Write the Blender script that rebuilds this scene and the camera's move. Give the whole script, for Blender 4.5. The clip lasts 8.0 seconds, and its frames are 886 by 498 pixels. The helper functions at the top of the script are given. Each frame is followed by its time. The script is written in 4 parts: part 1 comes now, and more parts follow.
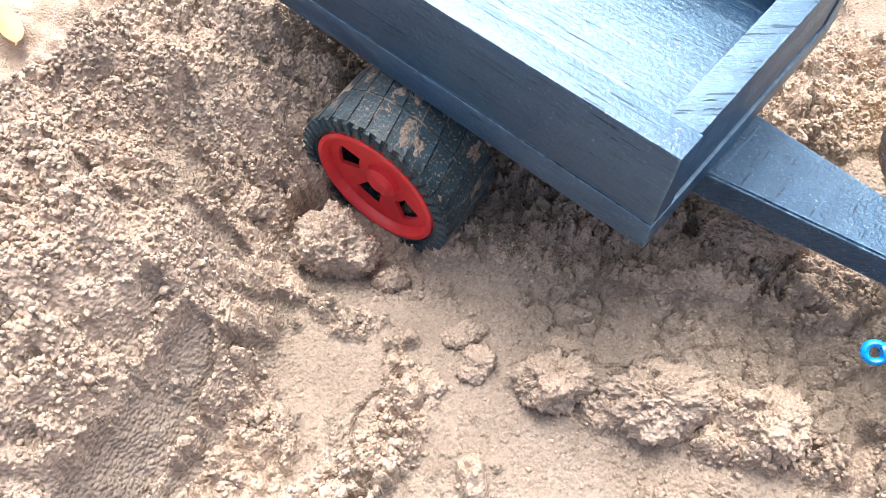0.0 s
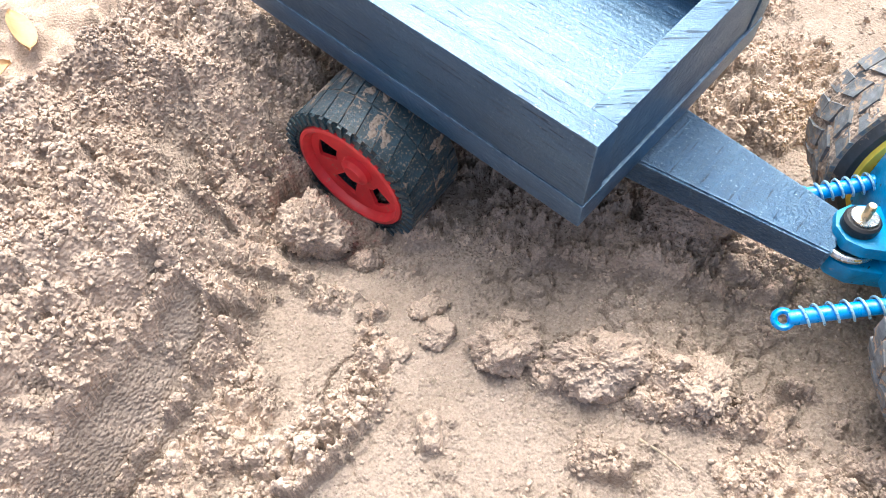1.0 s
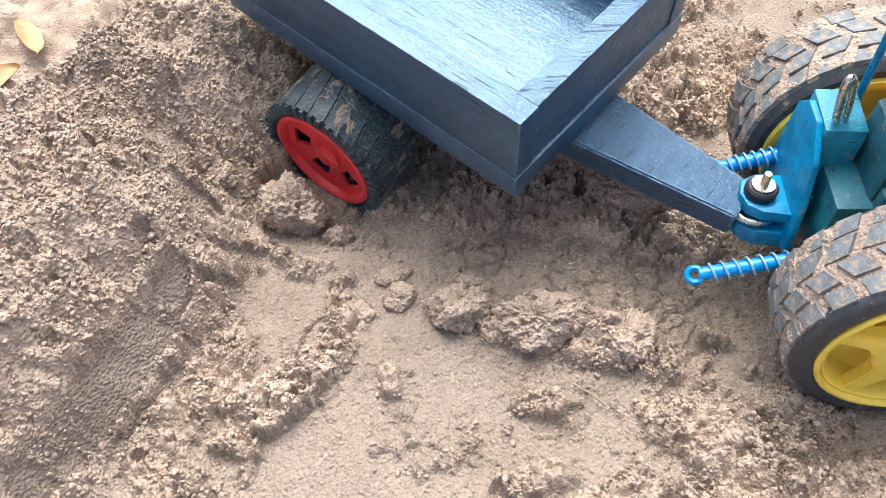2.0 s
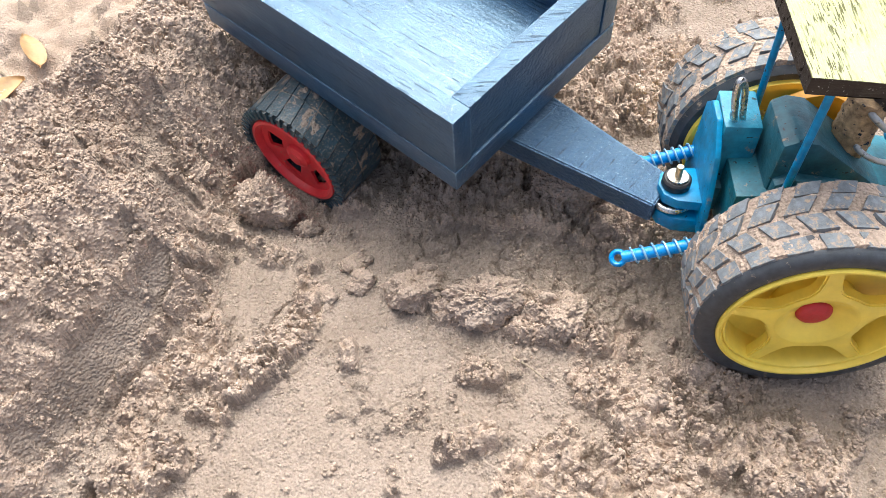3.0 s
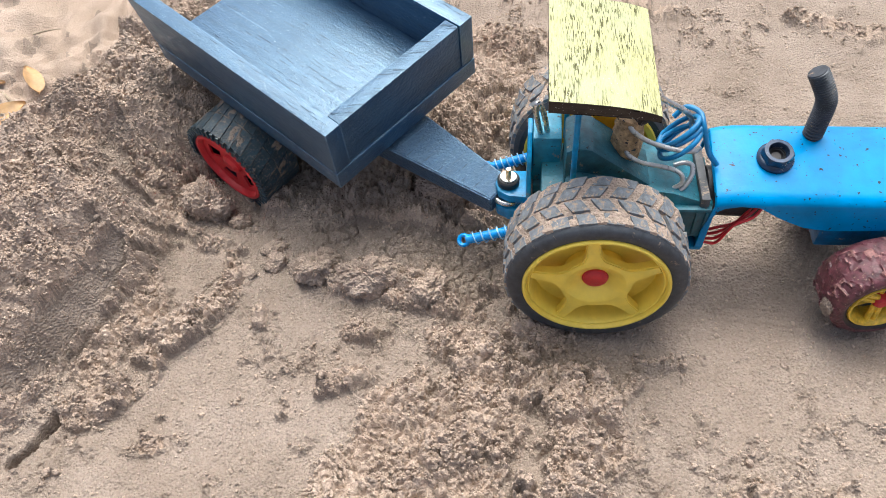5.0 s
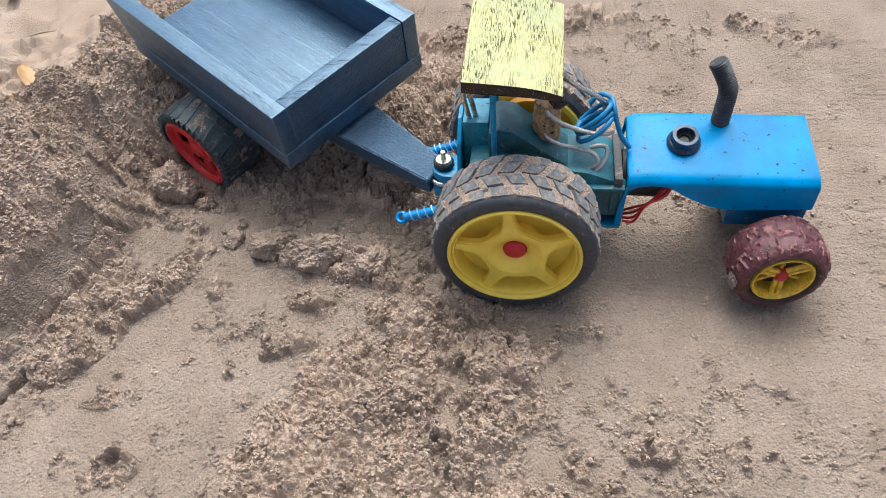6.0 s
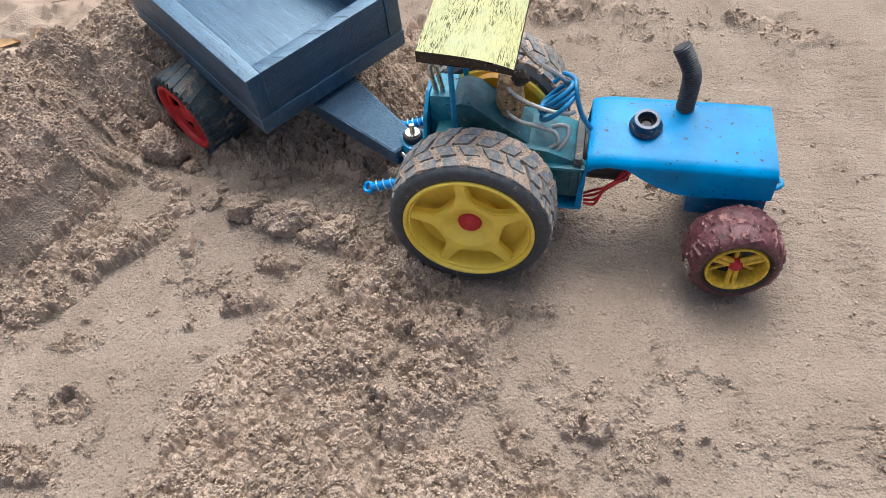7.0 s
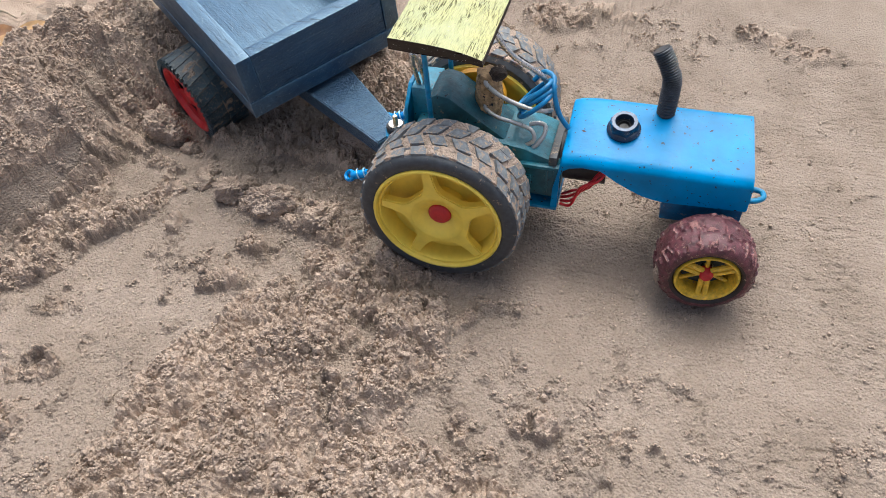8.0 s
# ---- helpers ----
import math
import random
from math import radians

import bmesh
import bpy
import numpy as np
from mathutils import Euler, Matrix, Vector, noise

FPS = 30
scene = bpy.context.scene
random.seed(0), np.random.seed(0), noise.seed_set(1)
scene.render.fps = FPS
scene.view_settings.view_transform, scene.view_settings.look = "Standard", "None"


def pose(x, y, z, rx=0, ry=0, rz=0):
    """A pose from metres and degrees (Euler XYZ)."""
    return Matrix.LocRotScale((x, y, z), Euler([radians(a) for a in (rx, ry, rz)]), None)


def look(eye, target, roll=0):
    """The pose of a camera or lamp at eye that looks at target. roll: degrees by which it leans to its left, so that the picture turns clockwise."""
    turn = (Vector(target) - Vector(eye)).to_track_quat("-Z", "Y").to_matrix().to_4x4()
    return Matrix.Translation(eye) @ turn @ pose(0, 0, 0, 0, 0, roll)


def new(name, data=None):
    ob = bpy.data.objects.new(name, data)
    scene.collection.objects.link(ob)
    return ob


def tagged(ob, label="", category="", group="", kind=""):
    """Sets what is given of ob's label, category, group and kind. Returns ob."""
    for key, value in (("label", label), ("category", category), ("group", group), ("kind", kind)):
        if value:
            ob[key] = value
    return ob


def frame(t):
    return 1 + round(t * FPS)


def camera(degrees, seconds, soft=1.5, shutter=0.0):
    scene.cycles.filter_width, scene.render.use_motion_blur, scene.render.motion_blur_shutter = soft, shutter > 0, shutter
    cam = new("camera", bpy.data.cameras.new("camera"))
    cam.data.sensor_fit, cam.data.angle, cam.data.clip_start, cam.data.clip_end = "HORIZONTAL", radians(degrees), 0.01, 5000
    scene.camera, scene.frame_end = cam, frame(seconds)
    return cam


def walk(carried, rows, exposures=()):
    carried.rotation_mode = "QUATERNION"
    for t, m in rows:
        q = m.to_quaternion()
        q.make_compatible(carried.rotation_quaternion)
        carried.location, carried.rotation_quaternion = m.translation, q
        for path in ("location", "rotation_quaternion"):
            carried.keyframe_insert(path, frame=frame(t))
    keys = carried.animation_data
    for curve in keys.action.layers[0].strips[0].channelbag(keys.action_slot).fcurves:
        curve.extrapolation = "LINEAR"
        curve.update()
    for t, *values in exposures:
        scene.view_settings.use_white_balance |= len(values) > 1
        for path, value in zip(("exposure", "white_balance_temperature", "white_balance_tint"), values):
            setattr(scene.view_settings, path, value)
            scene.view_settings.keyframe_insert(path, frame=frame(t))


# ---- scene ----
cam = camera(62.0, 8.0, soft=0.8)
PATH = [
    (0, (-0.1411, -0.09794, 0.16912), (-0.15313, 0.0802, -0.07196), -0.00),
    (0.5, (-0.13546, -0.10716, 0.17552), (-0.14846, 0.07123, -0.06532), 0.11),
    (1, (-0.12688, -0.11554, 0.18375), (-0.14306, 0.06326, -0.0566), -1.02),
    (1.5, (-0.11972, -0.12484, 0.19186), (-0.13811, 0.05394, -0.04834), -1.86),
    (1.7, (-0.11529, -0.131, 0.19476), (-0.13367, 0.04788, -0.04537), -2.07),
    (2.8, (-0.0946, -0.15308, 0.21379), (-0.11752, 0.02693, -0.02511), -4.14),
    (3, (-0.08822, -0.15802, 0.21599), (-0.1118, 0.02342, -0.02175), -4.04),
    (3.5, (-0.06877, -0.1677, 0.22817), (-0.0914, 0.01396, -0.0095), -4.11),
    (4, (-0.05423, -0.18157, 0.2388), (-0.07869, 0.00277, 0.00339), -4.47),
    (4.5, (-0.03861, -0.19654, 0.25028), (-0.06562, -0.00928, 0.01746), -4.75),
    (4.7, (-0.03363, -0.20097, 0.25424), (-0.06331, -0.01395, 0.02155), -5.33),
    (5.8, (-0.00058, -0.22748, 0.26334), (-0.03532, -0.03575, 0.03523), -5.70),
    (6, (0.00932, -0.234, 0.26352), (-0.02801, -0.04121, 0.03673), -5.97),
    (6.5, (0.02713, -0.24148, 0.26318), (-0.01593, -0.0493, 0.03686), -5.66),
    (7, (0.04476, -0.24171, 0.25723), (-0.00788, -0.05128, 0.03148), -5.71),
    (7.5, (0.06386, -0.23774, 0.25089), (0.00323, -0.04774, 0.02678), -5.54),
    (8, (0.07694, -0.24209, 0.24863), (0.00596, -0.05123, 0.02832), -5.43),
]
EXPOSURES = [(0.0, 2.22, 6140, 4), (0.6, 2.22, 6100, 3), (1.0, 2.18, 6020, 3), (1.5, 1.97, 5960, 3), (3.0, 1.77, 6060, 2), (4.0, 1.71, 6080, 2), (6.0, 1.17, 5940, 2), (8.0, 1.11, 5980, 2)]
walk(cam, [(t, look(eye, target, roll)) for t, eye, target, roll in PATH], EXPOSURES)

# ---- amounts ----
FINE, LUMPS, GRANULES, GRAINS = 0.00046, 900, 60000, 8000
CLODS = [(-0.1805, 0.0250, 0.0105, 0.0092, 0.0118, 20), (-0.1640, 0.0198, 0.0042, 0.0038, 0.0040, 0), (-0.1185, -0.0122, 0.0100, 0.0082, 0.0084, 0), (-0.1147, -0.0030, 0.0048, 0.0036, 0.0036, 0), (-0.0947, -0.0172, 0.0120, 0.0085, 0.0078, 10), (-0.1382, -0.0078, 0.0048, 0.0040, 0.0038, 30), (-0.1422, 0.0013, 0.0050, 0.0034, 0.0030, 30), (-0.150, -0.014, 0.0030, 0.0030, 0.0024, 30), (-0.0672, -0.0214, 0.0098, 0.0078, 0.0068, 50), (-0.063, 0.036, 0.012, 0.009, 0.009, 0), (-0.205, 0.029, 0.0060, 0.0055, 0.0055, 0), (-0.083, 0.029, 0.0080, 0.0055, 0.0060, 40), (-0.049, 0.019, 0.0060, 0.0045, 0.0045, 15)]
LEAVES = [(-0.341, 0.146, 0.030, 0.011, 131, 30, 0), (-0.346, 0.118, 0.026, 0.014, 50, 12, 0), (-0.392, 0.128, 0.026, 0.015, 20, 12, 1), (-0.376, 0.143, 0.030, 0.010, 25, 8, 0), (-0.380, 0.117, 0.020, 0.010, 70, 14, 0), (-0.40, 0.255, 0.030, 0.015, 60, 10, 1)]
TWIGS = [(-0.374, 0.146, 0.066, -31), (-0.372, 0.117, 0.030, -40), (-0.405, 0.150, 0.034, -20), (-0.42, 0.24, 0.05, 80), (-0.355, 0.20, 0.02, 10), (-0.078, -0.040, 0.013, -40)]


# ---- world and light: bright sky, wide hazy sun ----
SUN_AZ, SUN_EL = radians(-4), radians(68)
world = bpy.data.worlds.new("sky")
scene.world = world
world.use_nodes = True
wn = world.node_tree
sky = wn.nodes.new("ShaderNodeTexSky")
sky.sky_type, sky.sun_disc = "NISHITA", False
sky.sun_elevation, sky.sun_rotation = SUN_EL, SUN_AZ
sky.air_density, sky.dust_density, sky.ozone_density = 0.25, 6.0, 0.4
wn.nodes["Background"].inputs["Strength"].default_value = 0.15
wn.links.new(sky.outputs["Color"], wn.nodes["Background"].inputs["Color"])
sun = new("sun", bpy.data.lights.new("sun", "SUN"))
sun.data.energy, sun.data.angle, sun.data.color = 0.45, radians(65), (1.0, 0.97, 0.93)
sun_way = Vector((math.sin(SUN_AZ) * math.cos(SUN_EL), math.cos(SUN_AZ) * math.cos(SUN_EL), math.sin(SUN_EL)))
sun.matrix_world = look(sun_way * 5, (0, 0, 0))


# ---- materials ----
def nodes_of(name):
    m = bpy.data.materials.new(name)
    m.use_nodes = True
    t = m.node_tree
    return m, t, t.nodes["Principled BSDF"]


def node(t, kind, **values):
    n = t.nodes.new(kind)
    for key, value in values.items():
        n.inputs[key.replace("_", " ")].default_value = value
    return n


def coords(t, scale=(1, 1, 1), turn=0.0):
    c = t.nodes.new("ShaderNodeTexCoord")
    first = t.nodes.new("ShaderNodeMapping")
    first.inputs["Rotation"].default_value = (0, 0, radians(turn))
    mp = t.nodes.new("ShaderNodeMapping")
    mp.inputs["Scale"].default_value = scale
    t.links.new(c.outputs["Object"], first.inputs["Vector"])
    t.links.new(first.outputs["Vector"], mp.inputs["Vector"])
    return mp.outputs["Vector"]


def noise_tex(t, vec, scale, detail=4.0, rough=0.6):
    n = node(t, "ShaderNodeTexNoise", Scale=scale, Detail=detail, Roughness=rough)
    t.links.new(vec, n.inputs["Vector"])
    return n.outputs["Fac"]


def ramp(t, fac, stops):
    r = t.nodes.new("ShaderNodeValToRGB")
    el = r.color_ramp.elements
    while len(el) < len(stops):
        el.new(0.5)
    for e, (p, c) in zip(el, stops):
        e.position, e.color = p, (*c, 1) if len(c) == 3 else c
    t.links.new(fac, r.inputs["Fac"])
    return r.outputs["Color"]


def mix(t, fac, a, b, mode="MIX"):
    m = t.nodes.new("ShaderNodeMix")
    m.data_type, m.blend_type = "RGBA", mode
    for value, slot in ((fac, 0), (a, 6), (b, 7)):
        if hasattr(value, "links"):
            t.links.new(value, m.inputs[slot])
        else:
            m.inputs[slot].default_value = value if slot == 0 else (*value, 1)
    return m.outputs[2]


def bump(t, bsdf, height, distance, strength=1.0, under=None):
    b = node(t, "ShaderNodeBump", Strength=strength, Distance=distance)
    t.links.new(height, b.inputs["Height"])
    if under is not None:
        t.links.new(under, b.inputs["Normal"])
    t.links.new(b.outputs["Normal"], bsdf.inputs["Normal"])
    return b.outputs["Normal"]


GREY0, GREY1 = (0, 0, 0), (1, 1, 1)


def sand_material(name, dark, mid, light, relief=1.0):
    m, t, p = nodes_of(name)
    v = coords(t)
    broad = noise_tex(t, v, 28, 3)
    fine = noise_tex(t, v, 900, 4, 0.7)
    grain = noise_tex(t, v, 2600, 2, 0.8)
    col = ramp(t, broad, [(0.3, dark), (0.5, mid), (0.72, light)])
    col = mix(t, 0.5, col, ramp(t, fine, [(0.25, (0.72, 0.69, 0.67)), (0.75, (1.18, 1.18, 1.18))]), "MULTIPLY")
    col = mix(t, 0.25, col, ramp(t, grain, [(0.33, (0.45, 0.42, 0.40)), (0.5, (1, 1, 1)), (0.7, (1.4, 1.4, 1.35))]), "MULTIPLY")
    flecks = node(t, "ShaderNodeTexVoronoi", Scale=1900.0, Randomness=1.0)
    t.links.new(v, flecks.inputs["Vector"])
    tone = t.nodes.new("ShaderNodeSeparateColor")
    t.links.new(flecks.outputs["Color"], tone.inputs["Color"])
    col = mix(t, 0.25, col, ramp(t, tone.outputs["Red"], [(0.0, (0.55, 0.52, 0.50)), (0.2, (0.90, 0.90, 0.90)), (0.8, (1.05, 1.05, 1.05)), (1.0, (1.4, 1.4, 1.38))]), "MULTIPLY")
    t.links.new(col, p.inputs["Base Color"])
    p.inputs["Roughness"].default_value = 0.95
    p.inputs["Specular IOR Level"].default_value = 0.1
    cells = node(t, "ShaderNodeTexVoronoi", Scale=1000.0, Randomness=1.0)
    cells.feature = "SMOOTH_F1"
    cells.inputs["Smoothness"].default_value = 0.5
    t.links.new(v, cells.inputs["Vector"])
    n1 = bump(t, p, noise_tex(t, v, 700, 4, 0.6), 0.00028 * relief, 0.8)
    n2 = bump(t, p, ramp(t, cells.outputs["Distance"], [(0.0, GREY1), (0.8, GREY0)]), 0.00055 * relief, 1.0, n1)
    bump(t, p, noise_tex(t, v, 2600, 2, 0.6), 0.00012, 1.0, n2)
    return m


SAND = sand_material("pressed_sand", (0.242, 0.194, 0.155), (0.282, 0.228, 0.185), (0.320, 0.262, 0.216), 1.1)
# Loose sand painted paler than pressed, to offset the shade on mound and crumbs.
LOOSE_SAND = sand_material("loose_sand_lifted", (0.342, 0.268, 0.211), (0.398, 0.314, 0.250), (0.448, 0.360, 0.291), 1.0)


def plain(name, colour, rough=0.5, metal=0.0, vary=0.25, scale=300, dirt=0.0, bumps=0.0001, spec=0.5, coat=0.0, dirt_scale=220, chips=0.0):
    """Paint, plastic, rubber or metal with two scales of variation and optional dried sand on it."""
    m, t, p = nodes_of(name)
    v = coords(t)
    lo, hi = [c * (1 - vary) for c in colour], [min(1, c * (1 + vary)) for c in colour]
    col = ramp(t, noise_tex(t, v, scale, 5), [(0.3, lo), (0.7, hi)])
    if dirt:
        mask = ramp(t, noise_tex(t, v, dirt_scale, 6, 0.75), [(0.62 - dirt * 0.3, GREY0), (0.70 - dirt * 0.3, GREY1)])
        col = mix(t, mask, col, (0.36, 0.27, 0.19))
        t.links.new(ramp(t, mask, [(0, (rough,) * 3), (1, (0.9,) * 3)]), p.inputs["Roughness"])
    else:
        t.links.new(ramp(t, noise_tex(t, v, scale * 2.5, 3), [(0.3, (rough * 0.75,) * 3), (0.7, (min(1, rough * 1.25),) * 3)]), p.inputs["Roughness"])
    if chips:
        worn = ramp(t, noise_tex(t, v, 640, 2, 0.5), [(0.70 - chips, GREY0), (0.72 - chips, GREY1)])
        col = mix(t, worn, col, (0.012, 0.018, 0.025))
    t.links.new(col, p.inputs["Base Color"])
    p.inputs["Metallic"].default_value = metal
    p.inputs["Specular IOR Level"].default_value = spec
    p.inputs["Coat Weight"].default_value = coat
    p.inputs["Coat Roughness"].default_value = 0.25
    bump(t, p, noise_tex(t, v, scale * 4, 3), bumps, 0.6)
    return m


def wood_paint(name, colour, streak, rough, stretch, wear, wear_colour, depth=0.0003, coat=0.0, lo=0.63, hi=0.70, rough_sawn=0.0002, sheen=(1, 1, 1), turn=0.0, pore=0.60, gather=0.0, dust=0.0, pore_scale=520, deep=0.95, edge=0.0):
    """Stained or painted wood: grain stretched along one axis of the part, worn streaks."""
    m, t, p = nodes_of(name)
    v = coords(t, stretch, turn)
    w = coords(t)
    grain = noise_tex(t, v, 900, 5, 0.7)
    col = ramp(t, grain, [(0.3, [c * 0.6 for c in colour]), (0.7, [c * 1.5 for c in colour])])
    col = mix(t, ramp(t, noise_tex(t, w, 45, 4), [(0.35, GREY0), (0.7, (0.7,) * 3)]), col, streak)
    col = mix(t, ramp(t, noise_tex(t, v, 430, 3, 0.6), [(lo, GREY0), (hi, (wear,) * 3)]), col, wear_colour)
    pores = ramp(t, noise_tex(t, coords(t, [max(c, 0.09) for c in stretch], turn), pore_scale, 2, 0.5), [(pore, GREY0), (pore + 0.03, (deep,) * 3)])
    if gather:
        pores = mix(t, 1.0, pores, ramp(t, noise_tex(t, coords(t, [min(c, 1.0) for c in stretch], turn), gather, 3, 0.6), [(0.44, (0.05,) * 3), (0.58, GREY1)]), "MULTIPLY")
    col = mix(t, pores, col, [c * 0.22 for c in colour])
    specks = ramp(t, noise_tex(t, w, 1300, 2, 0.6), [(0.675 - dust, GREY0), (0.71 - dust, (0.8,) * 3)])
    col = mix(t, specks, col, (0.42, 0.41, 0.39))
    if edge:
        rounded, plain_ = t.nodes.new("ShaderNodeBevel"), t.nodes.new("ShaderNodeNewGeometry")
        rounded.samples = 4
        rounded.inputs["Radius"].default_value = edge
        turned = t.nodes.new("ShaderNodeVectorMath")
        turned.operation = "DOT_PRODUCT"
        t.links.new(rounded.outputs["Normal"], turned.inputs[0])
        t.links.new(plain_.outputs["Normal"], turned.inputs[1])
        worn = mix(t, 1.0, ramp(t, turned.outputs["Value"], [(0.88, GREY1), (0.985, GREY0)]), ramp(t, noise_tex(t, w, 420, 4, 0.7), [(0.40, GREY0), (0.60, GREY1)]), "MULTIPLY")
        col = mix(t, worn, col, (0.26, 0.34, 0.42))
    t.links.new(col, p.inputs["Base Color"])
    t.links.new(ramp(t, noise_tex(t, w, 160, 5), [(0.3, (rough * 0.75,) * 3), (0.7, (min(1, rough * 1.3),) * 3)]), p.inputs["Roughness"])
    # cracks and bare spots do not shine
    dull = mix(t, 1.0, ramp(t, pores, [(0.0, GREY1), (1.0, (0.06,) * 3)]), ramp(t, noise_tex(t, v, 160, 4, 0.6), [(0.30, (0.60,) * 3), (0.60, GREY1)]), "MULTIPLY")
    t.links.new(mix(t, 1.0, dull, (min(1.0, 0.5 + coat),) * 3, "MULTIPLY"), p.inputs["Specular IOR Level"])
    t.links.new(mix(t, 1.0, dull, (min(1.0, 0.95 * coat),) * 3, "MULTIPLY"), p.inputs["Coat Weight"])
    p.inputs["Specular Tint"].default_value = (*sheen, 1)
    p.inputs["Coat Roughness"].default_value = 0.30
    p.inputs["Coat IOR"].default_value = 1.7
    p.inputs["Coat Tint"].default_value = (*sheen, 1)
    n1 = bump(t, p, grain, depth, 0.8)
    n2 = bump(t, p, noise_tex(t, w, 750, 4), rough_sawn, 0.8, n1)
    n3 = bump(t, p, ramp(t, pores, [(0.0, GREY1), (1.0, GREY0)]), 0.0003, 0.8, n2)
    t.links.new(n3, p.inputs["Coat Normal"])
    return m


SHEEN = (0.44, 0.79, 1.0)
NAVY = wood_paint("navy_stained_wood", (0.017, 0.041, 0.086), (0.038, 0.074, 0.128), 0.40, (0.06, 1, 1), 0.50, (0.17, 0.22, 0.28), 0.00020, 0.66, 0.60, 0.67, rough_sawn=0.00035, sheen=SHEEN, pore=0.625, gather=120, dust=0.02, pore_scale=1100, deep=0.7, edge=0.0011)
NAVY_CROSS = wood_paint("navy_stained_wood_crosswise", (0.015, 0.037, 0.082), (0.033, 0.066, 0.120), 0.40, (1, 0.06, 1), 0.40, (0.17, 0.22, 0.28), 0.0003, 0.66, 0.62, 0.69, 0.0013, SHEEN, pore=0.68, dust=0.02, pore_scale=1100, deep=0.6, edge=0.0011)
NAVY_SAWN = wood_paint("navy_saw_marked_wood", (0.018, 0.044, 0.088), (0.040, 0.076, 0.130), 0.42, (0.10, 1, 1), 0.4, (0.18, 0.24, 0.30), 0.0004, 0.60, 0.60, 0.68, 0.0003, SHEEN, turn=-42, pore=0.615, pore_scale=1000, deep=0.65, edge=0.0011)
ROOF = wood_paint("flaked_yellow_paint", (0.45, 0.44, 0.19), (0.37, 0.42, 0.24), 0.45, (4.4, 0.42, 1), 0.45, (0.10, 0.11, 0.06), 0.0002, 0.0, 0.60, 0.64, pore=0.545, gather=110)
ROOF_EDGE = wood_paint("dark_plank_edge", (0.022, 0.014, 0.009), (0.03, 0.02, 0.01), 0.6, (0.1, 1, 1), 0.3, (0.10, 0.07, 0.04))
HOOD = plain("blue_hood_paint", (0.001, 0.222, 0.510), 0.36, 0, 0.24, 60, 0, 0.0003, 0.22, 0.0, chips=0.022)
BLUE = plain("blue_bracket_paint", (0.003, 0.21, 0.42), 0.4, 0, 0.35, 250, 0.02, 0.0002, chips=0.010)
# Bracket blue darkened: the hood's shade over the axle plate is in the colour.
SHADED_BLUE = plain("shaded_blue_paint", (0.003, 0.10, 0.23), 0.4, 0, 0.35, 250, 0.04, 0.0002)
TEAL = plain("teal_painted_plastic", (0.014, 0.130, 0.178), 0.45, 0, 0.5, 160, 0.04, 0.0004, chips=0.012)
GREY_TEAL = plain("grey_teal_paint", (0.024, 0.108, 0.142), 0.45, 0, 0.5, 140, 0.04, 0.0004, chips=0.012)
PALE_TEAL = plain("dusty_blue_paint", (0.030, 0.24, 0.36), 0.42, 0, 0.35, 200, 0.03, 0.0003, chips=0.010)
CABLE = plain("blue_cable", (0.01, 0.17, 0.38), 0.4)
GREY_CABLE = plain("grey_cable", (0.42, 0.42, 0.41), 0.32, 0.45, 0.2, 300)
RED_CABLE = plain("red_cable", (0.60, 0.020, 0.030), 0.4)
RUBBER = plain("black_rubber", (0.042, 0.048, 0.056), 0.55, 0, 0.3, 400, 0.06, 0.0001)
TREAD = plain("dusty_tread_rubber", (0.150, 0.166, 0.180), 0.6, 0, 0.35, 500, 0.30, 0.0002, 0.4, 0, 400)
YELLOW = plain("yellow_plastic", (0.86, 0.65, 0.090), 0.38, 0, 0.10, 150, 0, 0.00004, 0.5)
GOLD = plain("worn_gold_plastic", (0.70, 0.46, 0.04), 0.4, 0, 0.35, 400, 0.10, 0.0002, 0.5, 0, 600)
ORANGE = plain("orange_plastic", (0.78, 0.36, 0.01), 0.4, 0, 0.1)
RED = plain("red_plastic", (0.68, 0.040, 0.048), 0.38, 0, 0.12, 200, 0.02)
REDCAP = plain("red_hub_cap", (0.50, 0.020, 0.030), 0.45, 0, 0.15)
MAROON = plain("maroon_muddy_rubber", (0.095, 0.028, 0.036), 0.45, 0, 0.6, 450, 0.10, 0.0004, 0.5, 0, 700)
DRIED = plain("dried_pink_mud", (0.25, 0.125, 0.115), 0.8, 0, 0.35, 900, 0, 0.0003)
WALL_RUBBER = plain("dark_brown_rubber", (0.022, 0.016, 0.016), 0.5, 0, 0.4, 500, 0.05)
DULL_BLUE = plain("dull_blue_plastic", (0.030, 0.055, 0.075), 0.5, 0, 0.3, 500)
CORK = plain("cork", (0.42, 0.275, 0.140), 0.85, 0, 0.6, 420, 0, 0.0010, chips=0.045)
BURNT = plain("scorched_cork", (0.035, 0.024, 0.018), 0.8, 0, 0.7, 500, 0.12, 0.0010)
STRAP = plain("dusty_strap", (0.06, 0.065, 0.07), 0.6, 0, 0.3, 300, 0.16)
DARK_TEAL = plain("dark_teal_plastic", (0.012, 0.085, 0.115), 0.4, 0, 0.4, 200, 0.06, 0.0003, chips=0.03)
STEEL = plain("bare_steel", (0.62, 0.60, 0.56), 0.28, 1.0, 0.15)
BRASS = plain("brass_screw", (0.70, 0.56, 0.36), 0.3, 1.0, 0.15)
BLACK_STEEL = plain("blackened_steel", (0.055, 0.060, 0.068), 0.38, 0.6, 0.3, 300, 0.05)
NUT_PAINT = plain("blue_black_paint", (0.022, 0.040, 0.075), 0.25, 0.3, 0.4, 300, 0.02)
